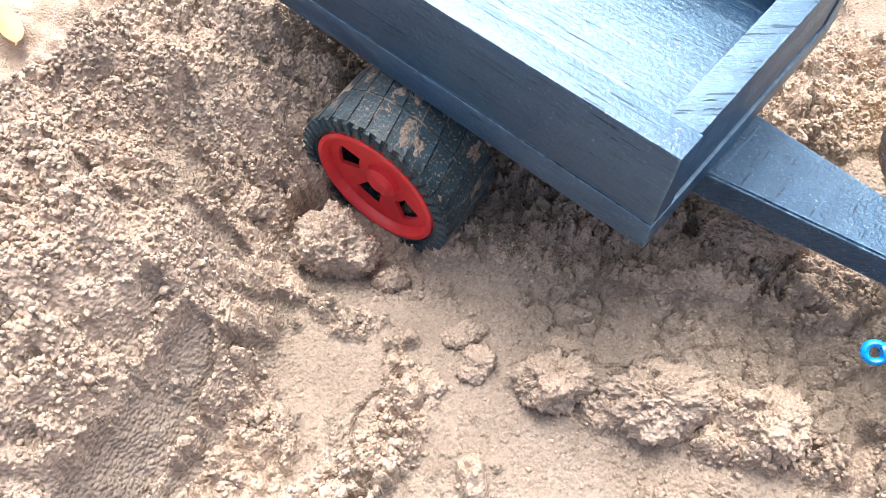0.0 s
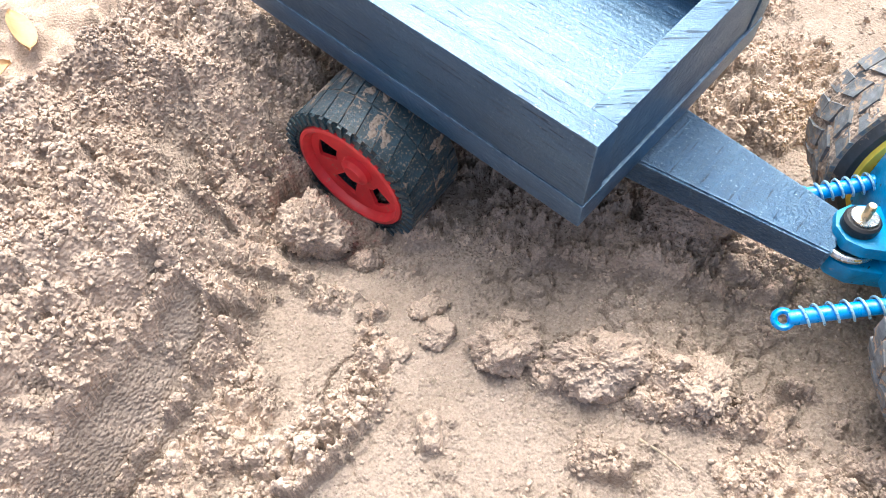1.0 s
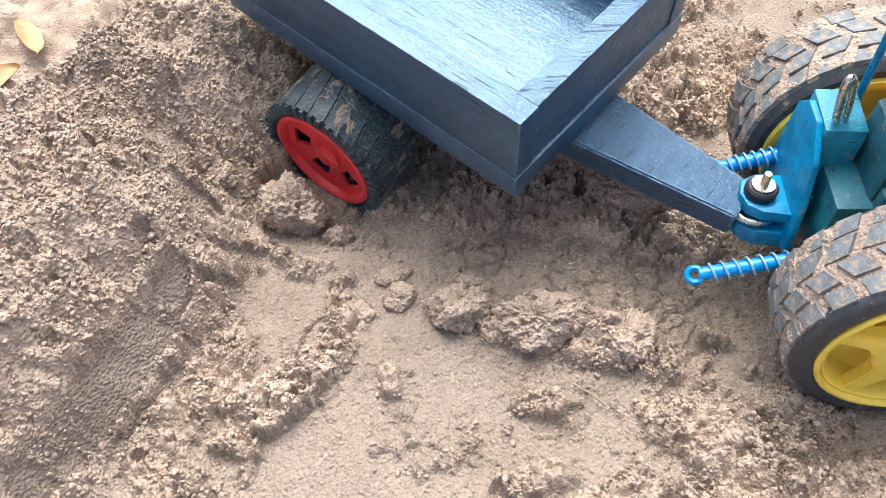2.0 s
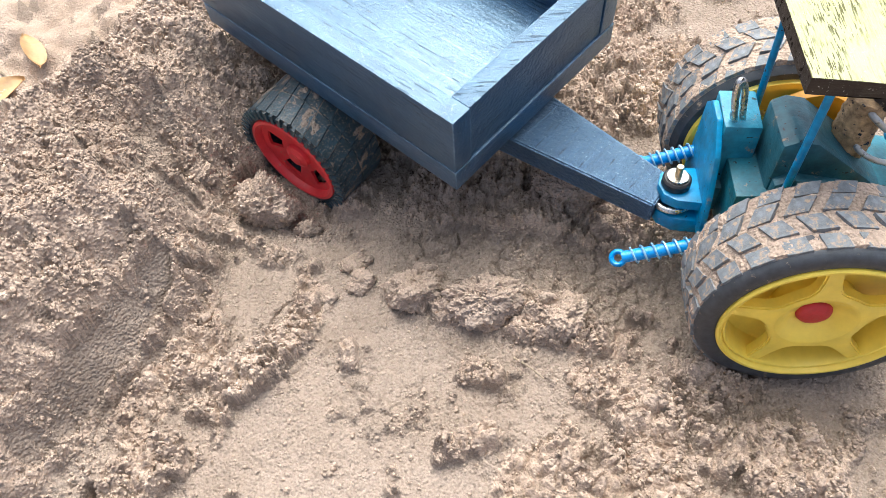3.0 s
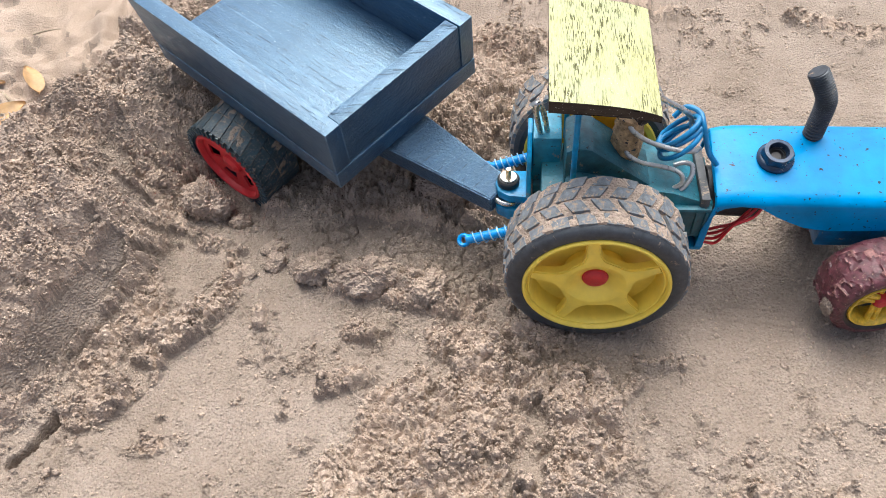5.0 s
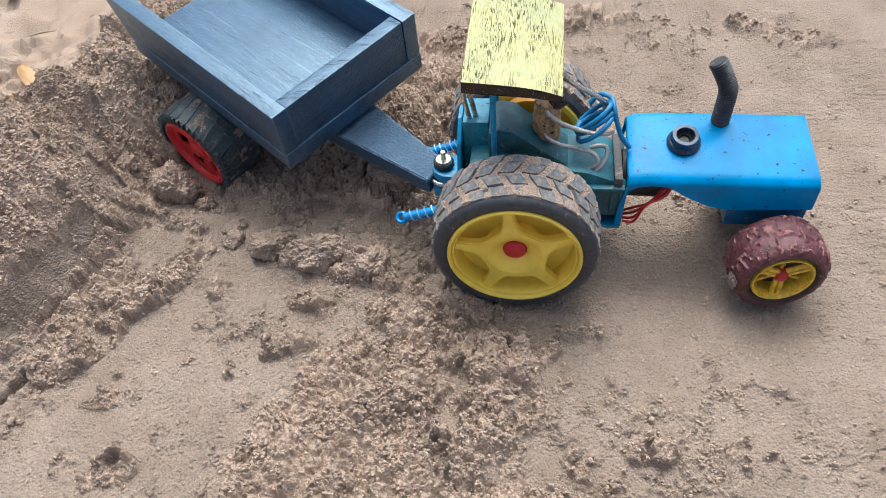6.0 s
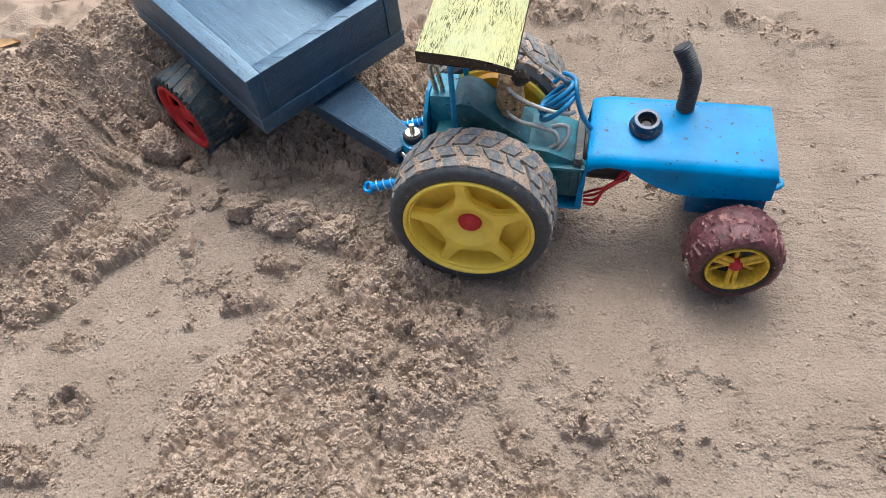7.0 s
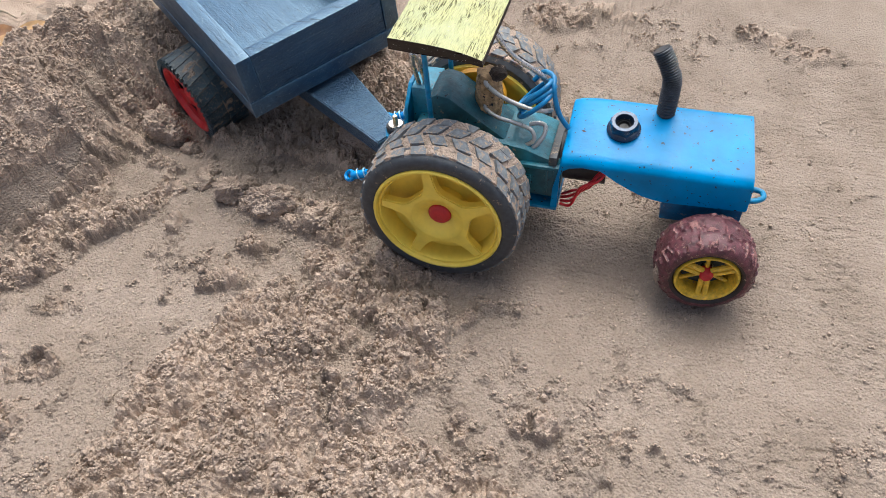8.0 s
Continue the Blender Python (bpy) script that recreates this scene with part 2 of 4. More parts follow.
BLACK = plain("black_plastic", (0.012, 0.012, 0.014), 0.5)
LEAF = plain("dry_leaf", (0.44, 0.27, 0.12), 0.6, 0, 0.4, 60, 0, 0.0003)
LEAF_BROWN = plain("brown_dry_leaf", (0.28, 0.14, 0.06), 0.65, 0, 0.5, 60, 0, 0.0003)
STRAW = plain("dry_twig", (0.30, 0.24, 0.17), 0.8, 0, 0.3)


# ---- shape helpers ----
def part(name, bm, material, parent=None, label="", smooth=True):
    me = bpy.data.meshes.new(name)
    bmesh.ops.recalc_face_normals(bm, faces=bm.faces)
    bm.to_mesh(me)
    bm.free()
    me.materials.append(material)
    if smooth:
        me.shade_smooth()
        me.set_sharp_from_angle(angle=radians(38))
    ob = new(name, me)
    ob.parent = parent
    if label:
        tagged(ob, label)
    return ob


def thing(name, m, label, category, group=""):
    ob = new(name)
    ob.matrix_world = m
    ob.empty_display_size = 0.01
    return tagged(ob, label, category, group)


def box_bm(lo, hi, bevel=0.0006, segs=2):
    bm = bmesh.new()
    bmesh.ops.create_cube(bm, size=1)
    for v in bm.verts:
        v.co = Vector([(a + b) / 2 + c * (b - a) for a, b, c in zip(lo, hi, v.co)])
    if bevel:
        bmesh.ops.bevel(bm, geom=bm.edges[:], offset=bevel, segments=segs, affect="EDGES", profile=0.6)
    return bm


def prism_bm(poly, axis, a, b, bevel=0.0005, segs=2):
    """The polygon, given in the two other axes (in order x, y, z), drawn out along axis from a to b."""
    bm = bmesh.new()

    def at(p, d):
        q = list(p)
        q.insert("xyz".index(axis), d)
        return Vector(q)
    low, top = [bm.verts.new(at(p, a)) for p in poly], [bm.verts.new(at(p, b)) for p in poly]
    n = len(poly)
    bm.faces.new(low)
    bm.faces.new(top)
    for i in range(n):
        bm.faces.new((low[i], low[(i + 1) % n], top[(i + 1) % n], top[i]))
    bmesh.ops.recalc_face_normals(bm, faces=bm.faces)
    if bevel:
        bmesh.ops.bevel(bm, geom=bm.edges[:], offset=bevel, segments=segs, affect="EDGES", profile=0.6)
    return bm


def lathe_bm(profile, n=64, closed=False):
    """Profile of (radius, depth) turned round the y axis."""
    bm = bmesh.new()
    rings = []
    for r, d in profile:
        if r < 1e-7:
            rings.append([bm.verts.new((0, d, 0))] * n)
        else:
            rings.append([bm.verts.new((r * math.cos(2 * math.pi * i / n), d, r * math.sin(2 * math.pi * i / n))) for i in range(n)])
    pairs = list(zip(rings, rings[1:])) + ([(rings[-1], rings[0])] if closed else [])
    for a, b in pairs:
        for i in range(n):
            j = (i + 1) % n
            quad = []
            for v in (a[i], a[j], b[j], b[i]):
                if v not in quad:
                    quad.append(v)
            if len(quad) > 2:
                bm.faces.new(quad)
    return bm


def smooth_path(points, steps=8):
    """A rounded line through the points."""
    ps = [Vector(p) for p in points]
    ps = [2 * ps[0] - ps[1], *ps, 2 * ps[-1] - ps[-2]]
    out = []
    for a, b, c, d in zip(ps, ps[1:], ps[2:], ps[3:]):
        for k in range(steps):
            u = k / steps
            out.append(0.5 * (2 * b + (c - a) * u + (2 * a - 5 * b + 4 * c - d) * u * u + (3 * b - a - 3 * c + d) * u ** 3))
    return out + [ps[-2]]


def tube_bm(path, radius, n=10, bm=None):
    bm = bm or bmesh.new()
    side, rings = None, []
    for i, p in enumerate(path):
        way = (path[min(i + 1, len(path) - 1)] - path[max(i - 1, 0)]).normalized()
        if side is None:
            side = way.orthogonal().normalized()
        side = (side - way * side.dot(way)).normalized()
        up = way.cross(side)
        r = radius(i / (len(path) - 1)) if callable(radius) else radius
        rings.append([bm.verts.new(p + (side * math.cos(k * 2 * math.pi / n) + up * math.sin(k * 2 * math.pi / n)) * r) for k in range(n)])
    for a, b in zip(rings, rings[1:]):
        for k in range(n):
            bm.faces.new((a[k], a[(k + 1) % n], b[(k + 1) % n], b[k]))
    bm.faces.new(rings[0])
    bm.faces.new(rings[-1])
    return bm


def rod(name, points, radius, material, parent, label="", steps=8, n=10):
    return part(name, tube_bm(smooth_path(points, steps), radius, n), material, parent, label)


def straight(a, b, n=2):
    a, b = Vector(a), Vector(b)
    return [a.lerp(b, i / (n - 1)) for i in range(n)]


# ---- noise fields for the sand ----
def hashed(ix, iy, seed):
    h = (ix.astype(np.int64) * 374761393 + iy.astype(np.int64) * 668265263 + seed * 2147483647) & 0xFFFFFFFF
    h = ((h ^ (h >> 13)) * 1274126177) & 0xFFFFFFFF
    return ((h ^ (h >> 16)) & 0xFFFFFF) / 16777215.0


def value_noise(x, y, seed):
    ix, iy = np.floor(x), np.floor(y)
    fx, fy = x - ix, y - iy
    fx, fy = fx * fx * fx * (fx * (fx * 6 - 15) + 10), fy * fy * fy * (fy * (fy * 6 - 15) + 10)
    a, b = hashed(ix, iy, seed), hashed(ix + 1, iy, seed)
    c, d = hashed(ix, iy + 1, seed), hashed(ix + 1, iy + 1, seed)
    return (a + (b - a) * fx) * (1 - fy) + (c + (d - c) * fx) * fy


def fbm(x, y, size, seed, octaves=4, gain=0.5):
    total, amp, norm = 0, 1.0, 0.0
    for k in range(octaves):
        total = total + amp * value_noise(x / size * 2 ** k + 17.3 * k, y / size * 2 ** k - 9.1 * k, seed + k)
        norm, amp = norm + amp, amp * gain
    return total / norm


def crumbs(x, y, size, seed, fill=0.7):
    """Round lumps, one at most to a cell, each of its own size: a field of heights from 0 to 1."""
    x, y = x / size, y / size
    ix, iy = np.floor(x), np.floor(y)
    best = np.zeros_like(x)
    for dx in (-1, 0, 1):
        for dy in (-1, 0, 1):
            cx, cy = ix + dx, iy + dy
            px, py = cx + hashed(cx, cy, seed), cy + hashed(cx, cy, seed + 1)
            r = 0.35 + 0.45 * hashed(cx, cy, seed + 2)
            there = hashed(cx, cy, seed + 3) < fill
            d2 = ((x - px) ** 2 + (y - py) ** 2) / (r * r)
            best = np.maximum(best, np.where(there, np.maximum(0, 1 - d2) ** 0.72 * r / 0.8, 0))
    return best


def step(a, b, v):
    u = np.clip((v - a) / (b - a), 0, 1)
    return u * u * (3 - 2 * u)


def hill(x, y, cx, cy, rx, ry, turn=0.0):
    c, s = math.cos(radians(turn)), math.sin(radians(turn))
    u, v = ((x - cx) * c + (y - cy) * s) / rx, (-(x - cx) * s + (y - cy) * c) / ry
    return np.exp(-(u * u + v * v))


def mound_side(x, y):
    """How far a place lies inside the foot of the long mound (metres; grows towards the mound)."""
    foot = np.interp(y, (-0.12, -0.09, -0.06, -0.03, -0.007, 0.02, 0.035, 0.05, 0.07, 0.12, 0.3), (-0.244, -0.228, -0.214, -0.203, -0.190, -0.194, -0.194, -0.184, -0.173, -0.172, -0.19))
    foot = foot + 0.010 * (fbm(x, y, 0.035, 71, 3) - 0.5)
    return foot - x


def broad_height(x, y):
    """The lie of the sand without its crumbs."""
    m = mound_side(x, y)
    far = step(0.055, 0.13, m)
    ridge = 0.046 * (0.30 * step(-0.006, 0.014, m) + 0.40 * step(0.002, 0.026, m + 0.010 * (fbm(x, y, 0.013, 73, 3) - 0.5)) + 0.30 * step(0.010, 0.038, m)) * (1 - 0.45 * step(-0.05, -0.11, y)) * (1 - 0.6 * step(0.10, 0.22, y))
    z = -0.003 + ridge * (1 - far) - 0.026 * far
    z = z - 0.011 * hill(x, y, -0.226, 0.032, 0.016, 0.013)           # hollow in the mound's side
    z = z + 0.010 * hill(x, y, -0.045, 0.085, 0.035, 0.035)          # loose sand beyond the drawbar
    z = z + 0.006 * hill(x, y, -0.03, -0.095, 0.035, 0.05, -25)      # churned heap beside the rear wheel
    z = z + 0.006 * hill(x, y, -0.090, -0.017, 0.026, 0.010, -8)      # ridge of lumps across the track
    z = z + 0.007 * hill(x, y, -0.07, 0.045, 0.03, 0.016, -30)       # bank under the drawbar
    z = z + 0.005 * hill(x, y, -0.002, -0.094, 0.009, 0.022, -10) + 0.005 * hill(x, y, -0.015, -0.112, 0.016, 0.012)    # the heap's steep edge
    z = z - 0.006 * hill(x, y, -0.20, -0.085, 0.03, 0.04) - 0.003 * hill(x, y, -0.004, -0.052, 0.018, 0.010)
    z = z - 0.006 * hill(x, y, -0.164, 0.026, 0.026, 0.013, -38)      # rut under the trailer wheel
    z = z + 0.004 * step(0.08, 0.2, y) * step(-0.1, 0.0, x)
    z = z + 0.006 * (fbm(x, y, 0.09, 3, 3) - 0.5)
    return z


def bound(x, y, x0, y0, x1, y1, half):
    """1 along the line from one place to the other, falling to 0 at half a width from it."""
    dx, dy = x1 - x0, y1 - y0
    u = np.clip(((x - x0) * dx + (y - y0) * dy) / (dx * dx + dy * dy), 0, 1)
    return 1 - step(0.45 * half, half, np.hypot(x - x0 - u * dx, y - y0 - u * dy))


# strips of churned sand: from, to, half width, how loose
STRIPS = [
    (-0.157, -0.004, -0.157, -0.027, 0.010, 0.84), (-0.157, -0.027, -0.166, -0.043, 0.011, 0.88), (-0.166, -0.043, -0.180, -0.056, 0.014, 0.90), (-0.180, -0.056, -0.182, -0.070, 0.013, 0.88), (-0.182, -0.070, -0.202, -0.084, 0.013, 0.88),
    (-0.197, -0.006, -0.191, -0.036, 0.011, 0.86), (-0.191, -0.036, -0.204, -0.064, 0.014, 0.88), (-0.206, 0.028, -0.190, 0.006, 0.014, 0.78), (-0.190, 0.006, -0.160, 0.000, 0.008, 0.70),
    (-0.106, -0.014, -0.038, -0.028, 0.015, 0.86), (-0.105, 0.040, -0.045, 0.020, 0.018, 0.90), (-0.085, 0.055, -0.055, 0.075, 0.030, 0.85), (-0.160, 0.060, -0.110, 0.060, 0.030, 0.70), (-0.148, 0.034, -0.085, 0.026, 0.013, 0.80),
    (-0.104, -0.071, -0.080, -0.061, 0.007, 0.78), (-0.168, -0.098, -0.156, -0.098, 0.007, 0.76), (-0.120, -0.078, -0.118, -0.082, 0.005, 0.72), (-0.160, -0.132, -0.148, -0.128, 0.010, 0.78), (-0.165, -0.156, -0.150, -0.154, 0.012, 0.82), (-0.139, -0.036, -0.138, -0.041, 0.005, 0.76), (-0.098, -0.042, -0.090, -0.044, 0.007, 0.66),
    (0.019, -0.052, 0.057, -0.050, 0.006, 0.66), (0.050, -0.106, 0.060, -0.106, 0.008, 0.70), (0.088, -0.103, 0.100, -0.109, 0.009, 0.68), (0.016, -0.062, 0.022, -0.078, 0.008, 0.58), (0.030, -0.112, 0.044, -0.118, 0.010, 0.72),
    (0.004, 0.172, 0.046, 0.184, 0.022, 0.64), (0.125, 0.178, 0.162, 0.164, 0.012, 0.64), (0.162, 0.164, 0.190, 0.166, 0.008, 0.60)]


def looseness(x, y):
    """How churned the sand is, 0 to 1."""
    m = mound_side(x, y)
    d = 0.30 + 0 * x
    d = np.maximum(d, 0.95 * step(-0.008, 0.002, m))
    d = d - 0.60 * np.maximum(bound(x, y, -0.203, -0.014, -0.211, -0.034, 0.0056), bound(x, y, -0.211, -0.034, -0.230, -0.080, 0.0060))      # smooth slide at the mound's foot
    d = d - 0.7 * hill(x, y, -0.217, 0.036, 0.010, 0.008)
    for x0, y0, x1, y1, half, much in STRIPS:
        d = np.maximum(d, much * bound(x, y, x0, y0, x1, y1, half))
    d = d - 0.45 * hill(x, y, -0.177, -0.016, 0.012, 0.011)         # pressed plate with a broken rim
    # the churned heap in front of the rear wheel, steep towards the tractor's track
    edge = 0.007 + 0.007 * hill(x, y, 0.01, -0.083, 0.1, 0.016) + 0.006 * (fbm(x, y, 0.02, 33, 3) - 0.5) + 0.05 * step(-0.118, -0.135, y)
    left = -0.066 - 0.48 * (np.clip(-0.045 - y, -0.02, 0.075))
    churn = step(-0.016, 0.008, x - left) * step(-0.024, -0.044, y + 0.25 * np.abs(x + 0.035))
    inner = np.maximum(d, 0.30 + 0.62 * churn)
    outer = np.minimum(np.maximum(d, 0.36 * step(0.045, 0.010, x) * step(-0.03, -0.05, y)), 0.70)
    d = inner + (outer - inner) * step(-0.004, 0.005, x - edge)
    d = np.maximum(d, 0.46 * step(0.2, 0.7, hill(x, y, 0.07, -0.122, 0.06, 0.026, 10)))
    d = d - 0.42 * step(0.02, 0.05, x) * step(-0.09, -0.06, y) * (1 - step(0.13, 0.16, y))
    d = np.maximum(d, 0.9 * step(0.15, 0.6, hill(x, y, -0.045, 0.115, 0.05, 0.06)))
    d = d - 0.5 * hill(x, y, 0.002, -0.052, 0.020, 0.009)         # clear under the rear wheel
    for cx, cy, reach in ((-0.1805, 0.0240, 0.013), (-0.119, -0.011, 0.014), (-0.141, -0.009, 0.009)):     # bare sand round the clods
        d = d - 0.7 * hill(x, y, cx, cy, reach, 0.8 * reach)
    return np.clip(d, -0.5, 1)


def clump_mask(x, y):
    """Islands of loose crumbs (1) on pressed sand (0)."""
    wx = x + 0.004 * (fbm(x, y, 0.006, 180, 3) - 0.5)
    wy = y + 0.004 * (fbm(x, y, 0.006, 190, 3) - 0.5)
    n = 0.6 * fbm(wx, wy, 0.019, 40, 5, 0.6) + 0.4 * fbm(wx, wy, 0.006, 47, 4, 0.6)
    return step(0.47, 0.59, n + 0.36 * (looseness(x, y) - 0.52))


def cracked(x, y, size, seed):
    """Distance to the nearest joint of a crazed skin, in cells."""
    x, y = x / size, y / size
    ix, iy = np.floor(x), np.floor(y)
    one, two = np.full_like(x, 9.0), np.full_like(x, 9.0)
    for dx in (-1, 0, 1):
        for dy in (-1, 0, 1):
            cx, cy = ix + dx, iy + dy
            d = np.hypot(x - cx - hashed(cx, cy, seed), y - cy - hashed(cx, cy, seed + 1))
            two = np.minimum(two, np.maximum(one, d))
            one = np.minimum(one, d)
    return two - one


def billow(x, y, size, seed, octaves=4, gain=0.6):
    """Cauliflower relief, 0 to 1, with creases between the lobes."""
    total, amp, norm = 0, 1.0, 0.0
    for k in range(octaves):
        n = value_noise(x / size * 2.1 ** k + 31.7 * k, y / size * 2.1 ** k + 5.3 * k, seed + k)
        total, norm, amp = total + amp * np.abs(2 * n - 1), norm + amp, amp * gain
    return total / norm


def sand_height(x, y):
    z, c = broad_height(x, y), clump_mask(x, y)
    bx = x + 0.007 * (fbm(x, y, 0.011, 84, 4, 0.6) - 0.5)
    by = y + 0.007 * (fbm(x, y, 0.011, 94, 4, 0.6) - 0.5)
    wx = x + 0.0024 * (fbm(x, y, 0.004, 80, 3, 0.65) - 0.5)
    wy = y + 0.0024 * (fbm(x, y, 0.004, 90, 3, 0.65) - 0.5)
    thick = step(0.35, 0.85, looseness(x, y))
    mound = step(0.004, 0.03, mound_side(x, y))
    thick = thick * (1 - 0.35 * mound)
    z = z + c * (0.0006 + 0.0012 * thick)
    z = z + step(0.45, 0.95, looseness(x, y)) * mound * (0.0080 * crumbs(bx, by, 0.022, 205, 0.72) + 0.0036 * crumbs(bx, by, 0.011, 215, 0.7) - 0.0045)
    # clods of 12, 6 and 3 mm, then the granules that they are made of
    pile = (0.25 + 0.75 * thick) * (0.0066 * crumbs(bx, by, 0.0125, 5, 0.62) + 0.0042 * (billow(bx, by, 0.015, 140) - 0.35)) + (0.40 + 0.60 * thick) * 0.0034 * crumbs(bx, by, 0.0064, 15, 0.6)
    full = 0.0010 + 0.0034 * thick + 0.0040 * mound       # above this the piles settle
    pile = np.where(pile > full, full + 0.28 * (pile - full), pile)
    z = z + c * (pile + (0.40 + 0.60 * thick) * (0.0015 * crumbs(wx, wy, 0.0034, 25, 0.7) + 0.0010 * (billow(wx, wy, 0.0034, 150, 3) - 0.3)))
    gap = np.minimum(step(0.0, 0.22, cracked(bx, by, 0.0105, 161)), step(0.0, 0.30, cracked(wx, wy, 0.0050, 171)))
    z = z - c * thick * (1 - 0.8 * mound) * 0.0024 * (1 - gap)
    # ridges thrown up by the wheels
    z = z + c * thick * (1 - mound) * 0.0060 * (value_noise((0.80 * bx - 0.60 * by) / 0.011, (0.60 * bx + 0.80 * by) / 0.036, 401) - 0.45)
    z = z + (0.25 + 0.75 * c) * 0.0010 * crumbs(wx, wy, 0.0020, 35, 0.75)
    z = z + (0.60 + 0.40 * c) * 0.00088 * crumbs(x, y, 0.00125, 45, 0.85) + 0.0018 * (fbm(x, y, 0.009, 50, 4, 0.5) - 0.5)
    # a crazed skin where the trailer has pressed the sand
    skin = np.clip(step(0.25, 0.7, hill(x, y, -0.095, 0.020, 0.075, 0.034, -20)) + 0.5 * step(0.58, 0.66, fbm(x, y, 0.05, 66, 3)), 0, 1) * (1 - c)
    z = z - 0.0024 * skin * (1 - step(0.0, 0.16, cracked(bx, by, 0.0075, 61))) * step(0.38, 0.55, fbm(x, y, 0.012, 63, 2))
    z = z + 0.0016 * skin * (billow(wx, wy, 0.0050, 65, 3) - 0.35)
    # a deep split at the foot of the mound, hair cracks beyond the tractor
    for x0, y0, x1, y1, wide, deep in ((-0.2135, -0.0865, -0.2150, -0.096, 0.0034, 0.016), (-0.2150, -0.096, -0.2185, -0.109, 0.0030, 0.016), (0.172, -0.010, 0.158, 0.050, 0.0006, 0.0009), (0.158, 0.050, 0.166, 0.110, 0.0006, 0.0009), (0.125, 0.030, 0.190, 0.026, 0.0005, 0.0008), (-0.163, -0.016, -0.170, -0.034, 0.0008, 0.0025)):
        z = z - deep * bound(bx, by, x0, y0, x1, y1, wide)
    # faint wheel lines beside the tractor
    for y0 in (-0.0215, -0.0255, -0.0285):
        z = z - 0.0005 * np.exp(-((y - y0 + 0.06 * (x - 0.05)) / 0.0006) ** 2) * step(0.03, 0.045, x) * (1 - step(0.075, 0.10, x))
    return z


def axis_lines(lo, hi, fine, reach):
    """Grid lines: even from lo to hi, then ever wider out to reach."""
    mid = np.arange(lo, hi, fine)
    out, d, gap = [], 0.0, fine
    while d < reach:
        gap *= 1.03 if gap < 0.003 else 1.2
        d += gap
        out.append(d)
    out = np.array(out)
    return np.concatenate([lo - out[::-1], mid, hi + out])


def grid_mesh(name, xs, ys, zs):
    nx, ny = len(xs), len(ys)
    gx, gy = np.meshgrid(xs, ys)
    co = np.stack([gx, gy, zs], -1).reshape(-1, 3).astype(np.float32)
    i = (np.arange(ny - 1)[:, None] * nx + np.arange(nx - 1)[None, :]).ravel()
    faces = np.stack([i, i + 1, i + nx + 1, i + nx], -1).astype(np.int32)
    return mesh_of(name, co, faces)


def mesh_of(name, co, faces):
    k = faces.shape[1]
    me = bpy.data.meshes.new(name)
    me.vertices.add(len(co))
    me.vertices.foreach_set("co", co.astype(np.float32).ravel())
    me.loops.add(faces.size)
    me.loops.foreach_set("vertex_index", faces.astype(np.int32).ravel())
    me.polygons.add(len(faces))
    me.polygons.foreach_set("loop_start", np.arange(0, faces.size, k, dtype=np.int32))
    me.update(calc_edges=True)
    me.validate()
    me.shade_smooth()
    return me


# ---- the ground ----
xs, ys = axis_lines(-0.285, 0.095, FINE, 40.0), axis_lines(-0.165, 0.110, FINE, 40.0)
gx, gy = np.meshgrid(xs, ys)
ground = new("ground", grid_mesh("ground", xs, ys, sand_height(gx, gy)))
ground.data.materials.append(SAND)
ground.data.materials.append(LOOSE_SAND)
# Loose faces get the paler colour that makes up for their shade.
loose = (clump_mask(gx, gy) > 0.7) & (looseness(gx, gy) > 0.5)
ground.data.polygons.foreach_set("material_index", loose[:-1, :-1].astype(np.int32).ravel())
tagged(ground, "damp brown sand, churned into crumbs and pressed smooth by wheels", "sand", kind="structure")


def ground_at(x, y):
    return float(sand_height(np.array([float(x)]), np.array([float(y)]))[0])


# ---- loose crumbs and clods of sand ----
def ball(subdiv):
    bm = bmesh.new()
    bmesh.ops.create_icosphere(bm, subdivisions=subdiv, radius=1)
    bm.verts.ensure_lookup_table()
    co = np.array([v.co[:] for v in bm.verts])
    faces = np.array([[v.index for v in f.verts] for f in bm.faces])
    bm.free()
    return co, faces


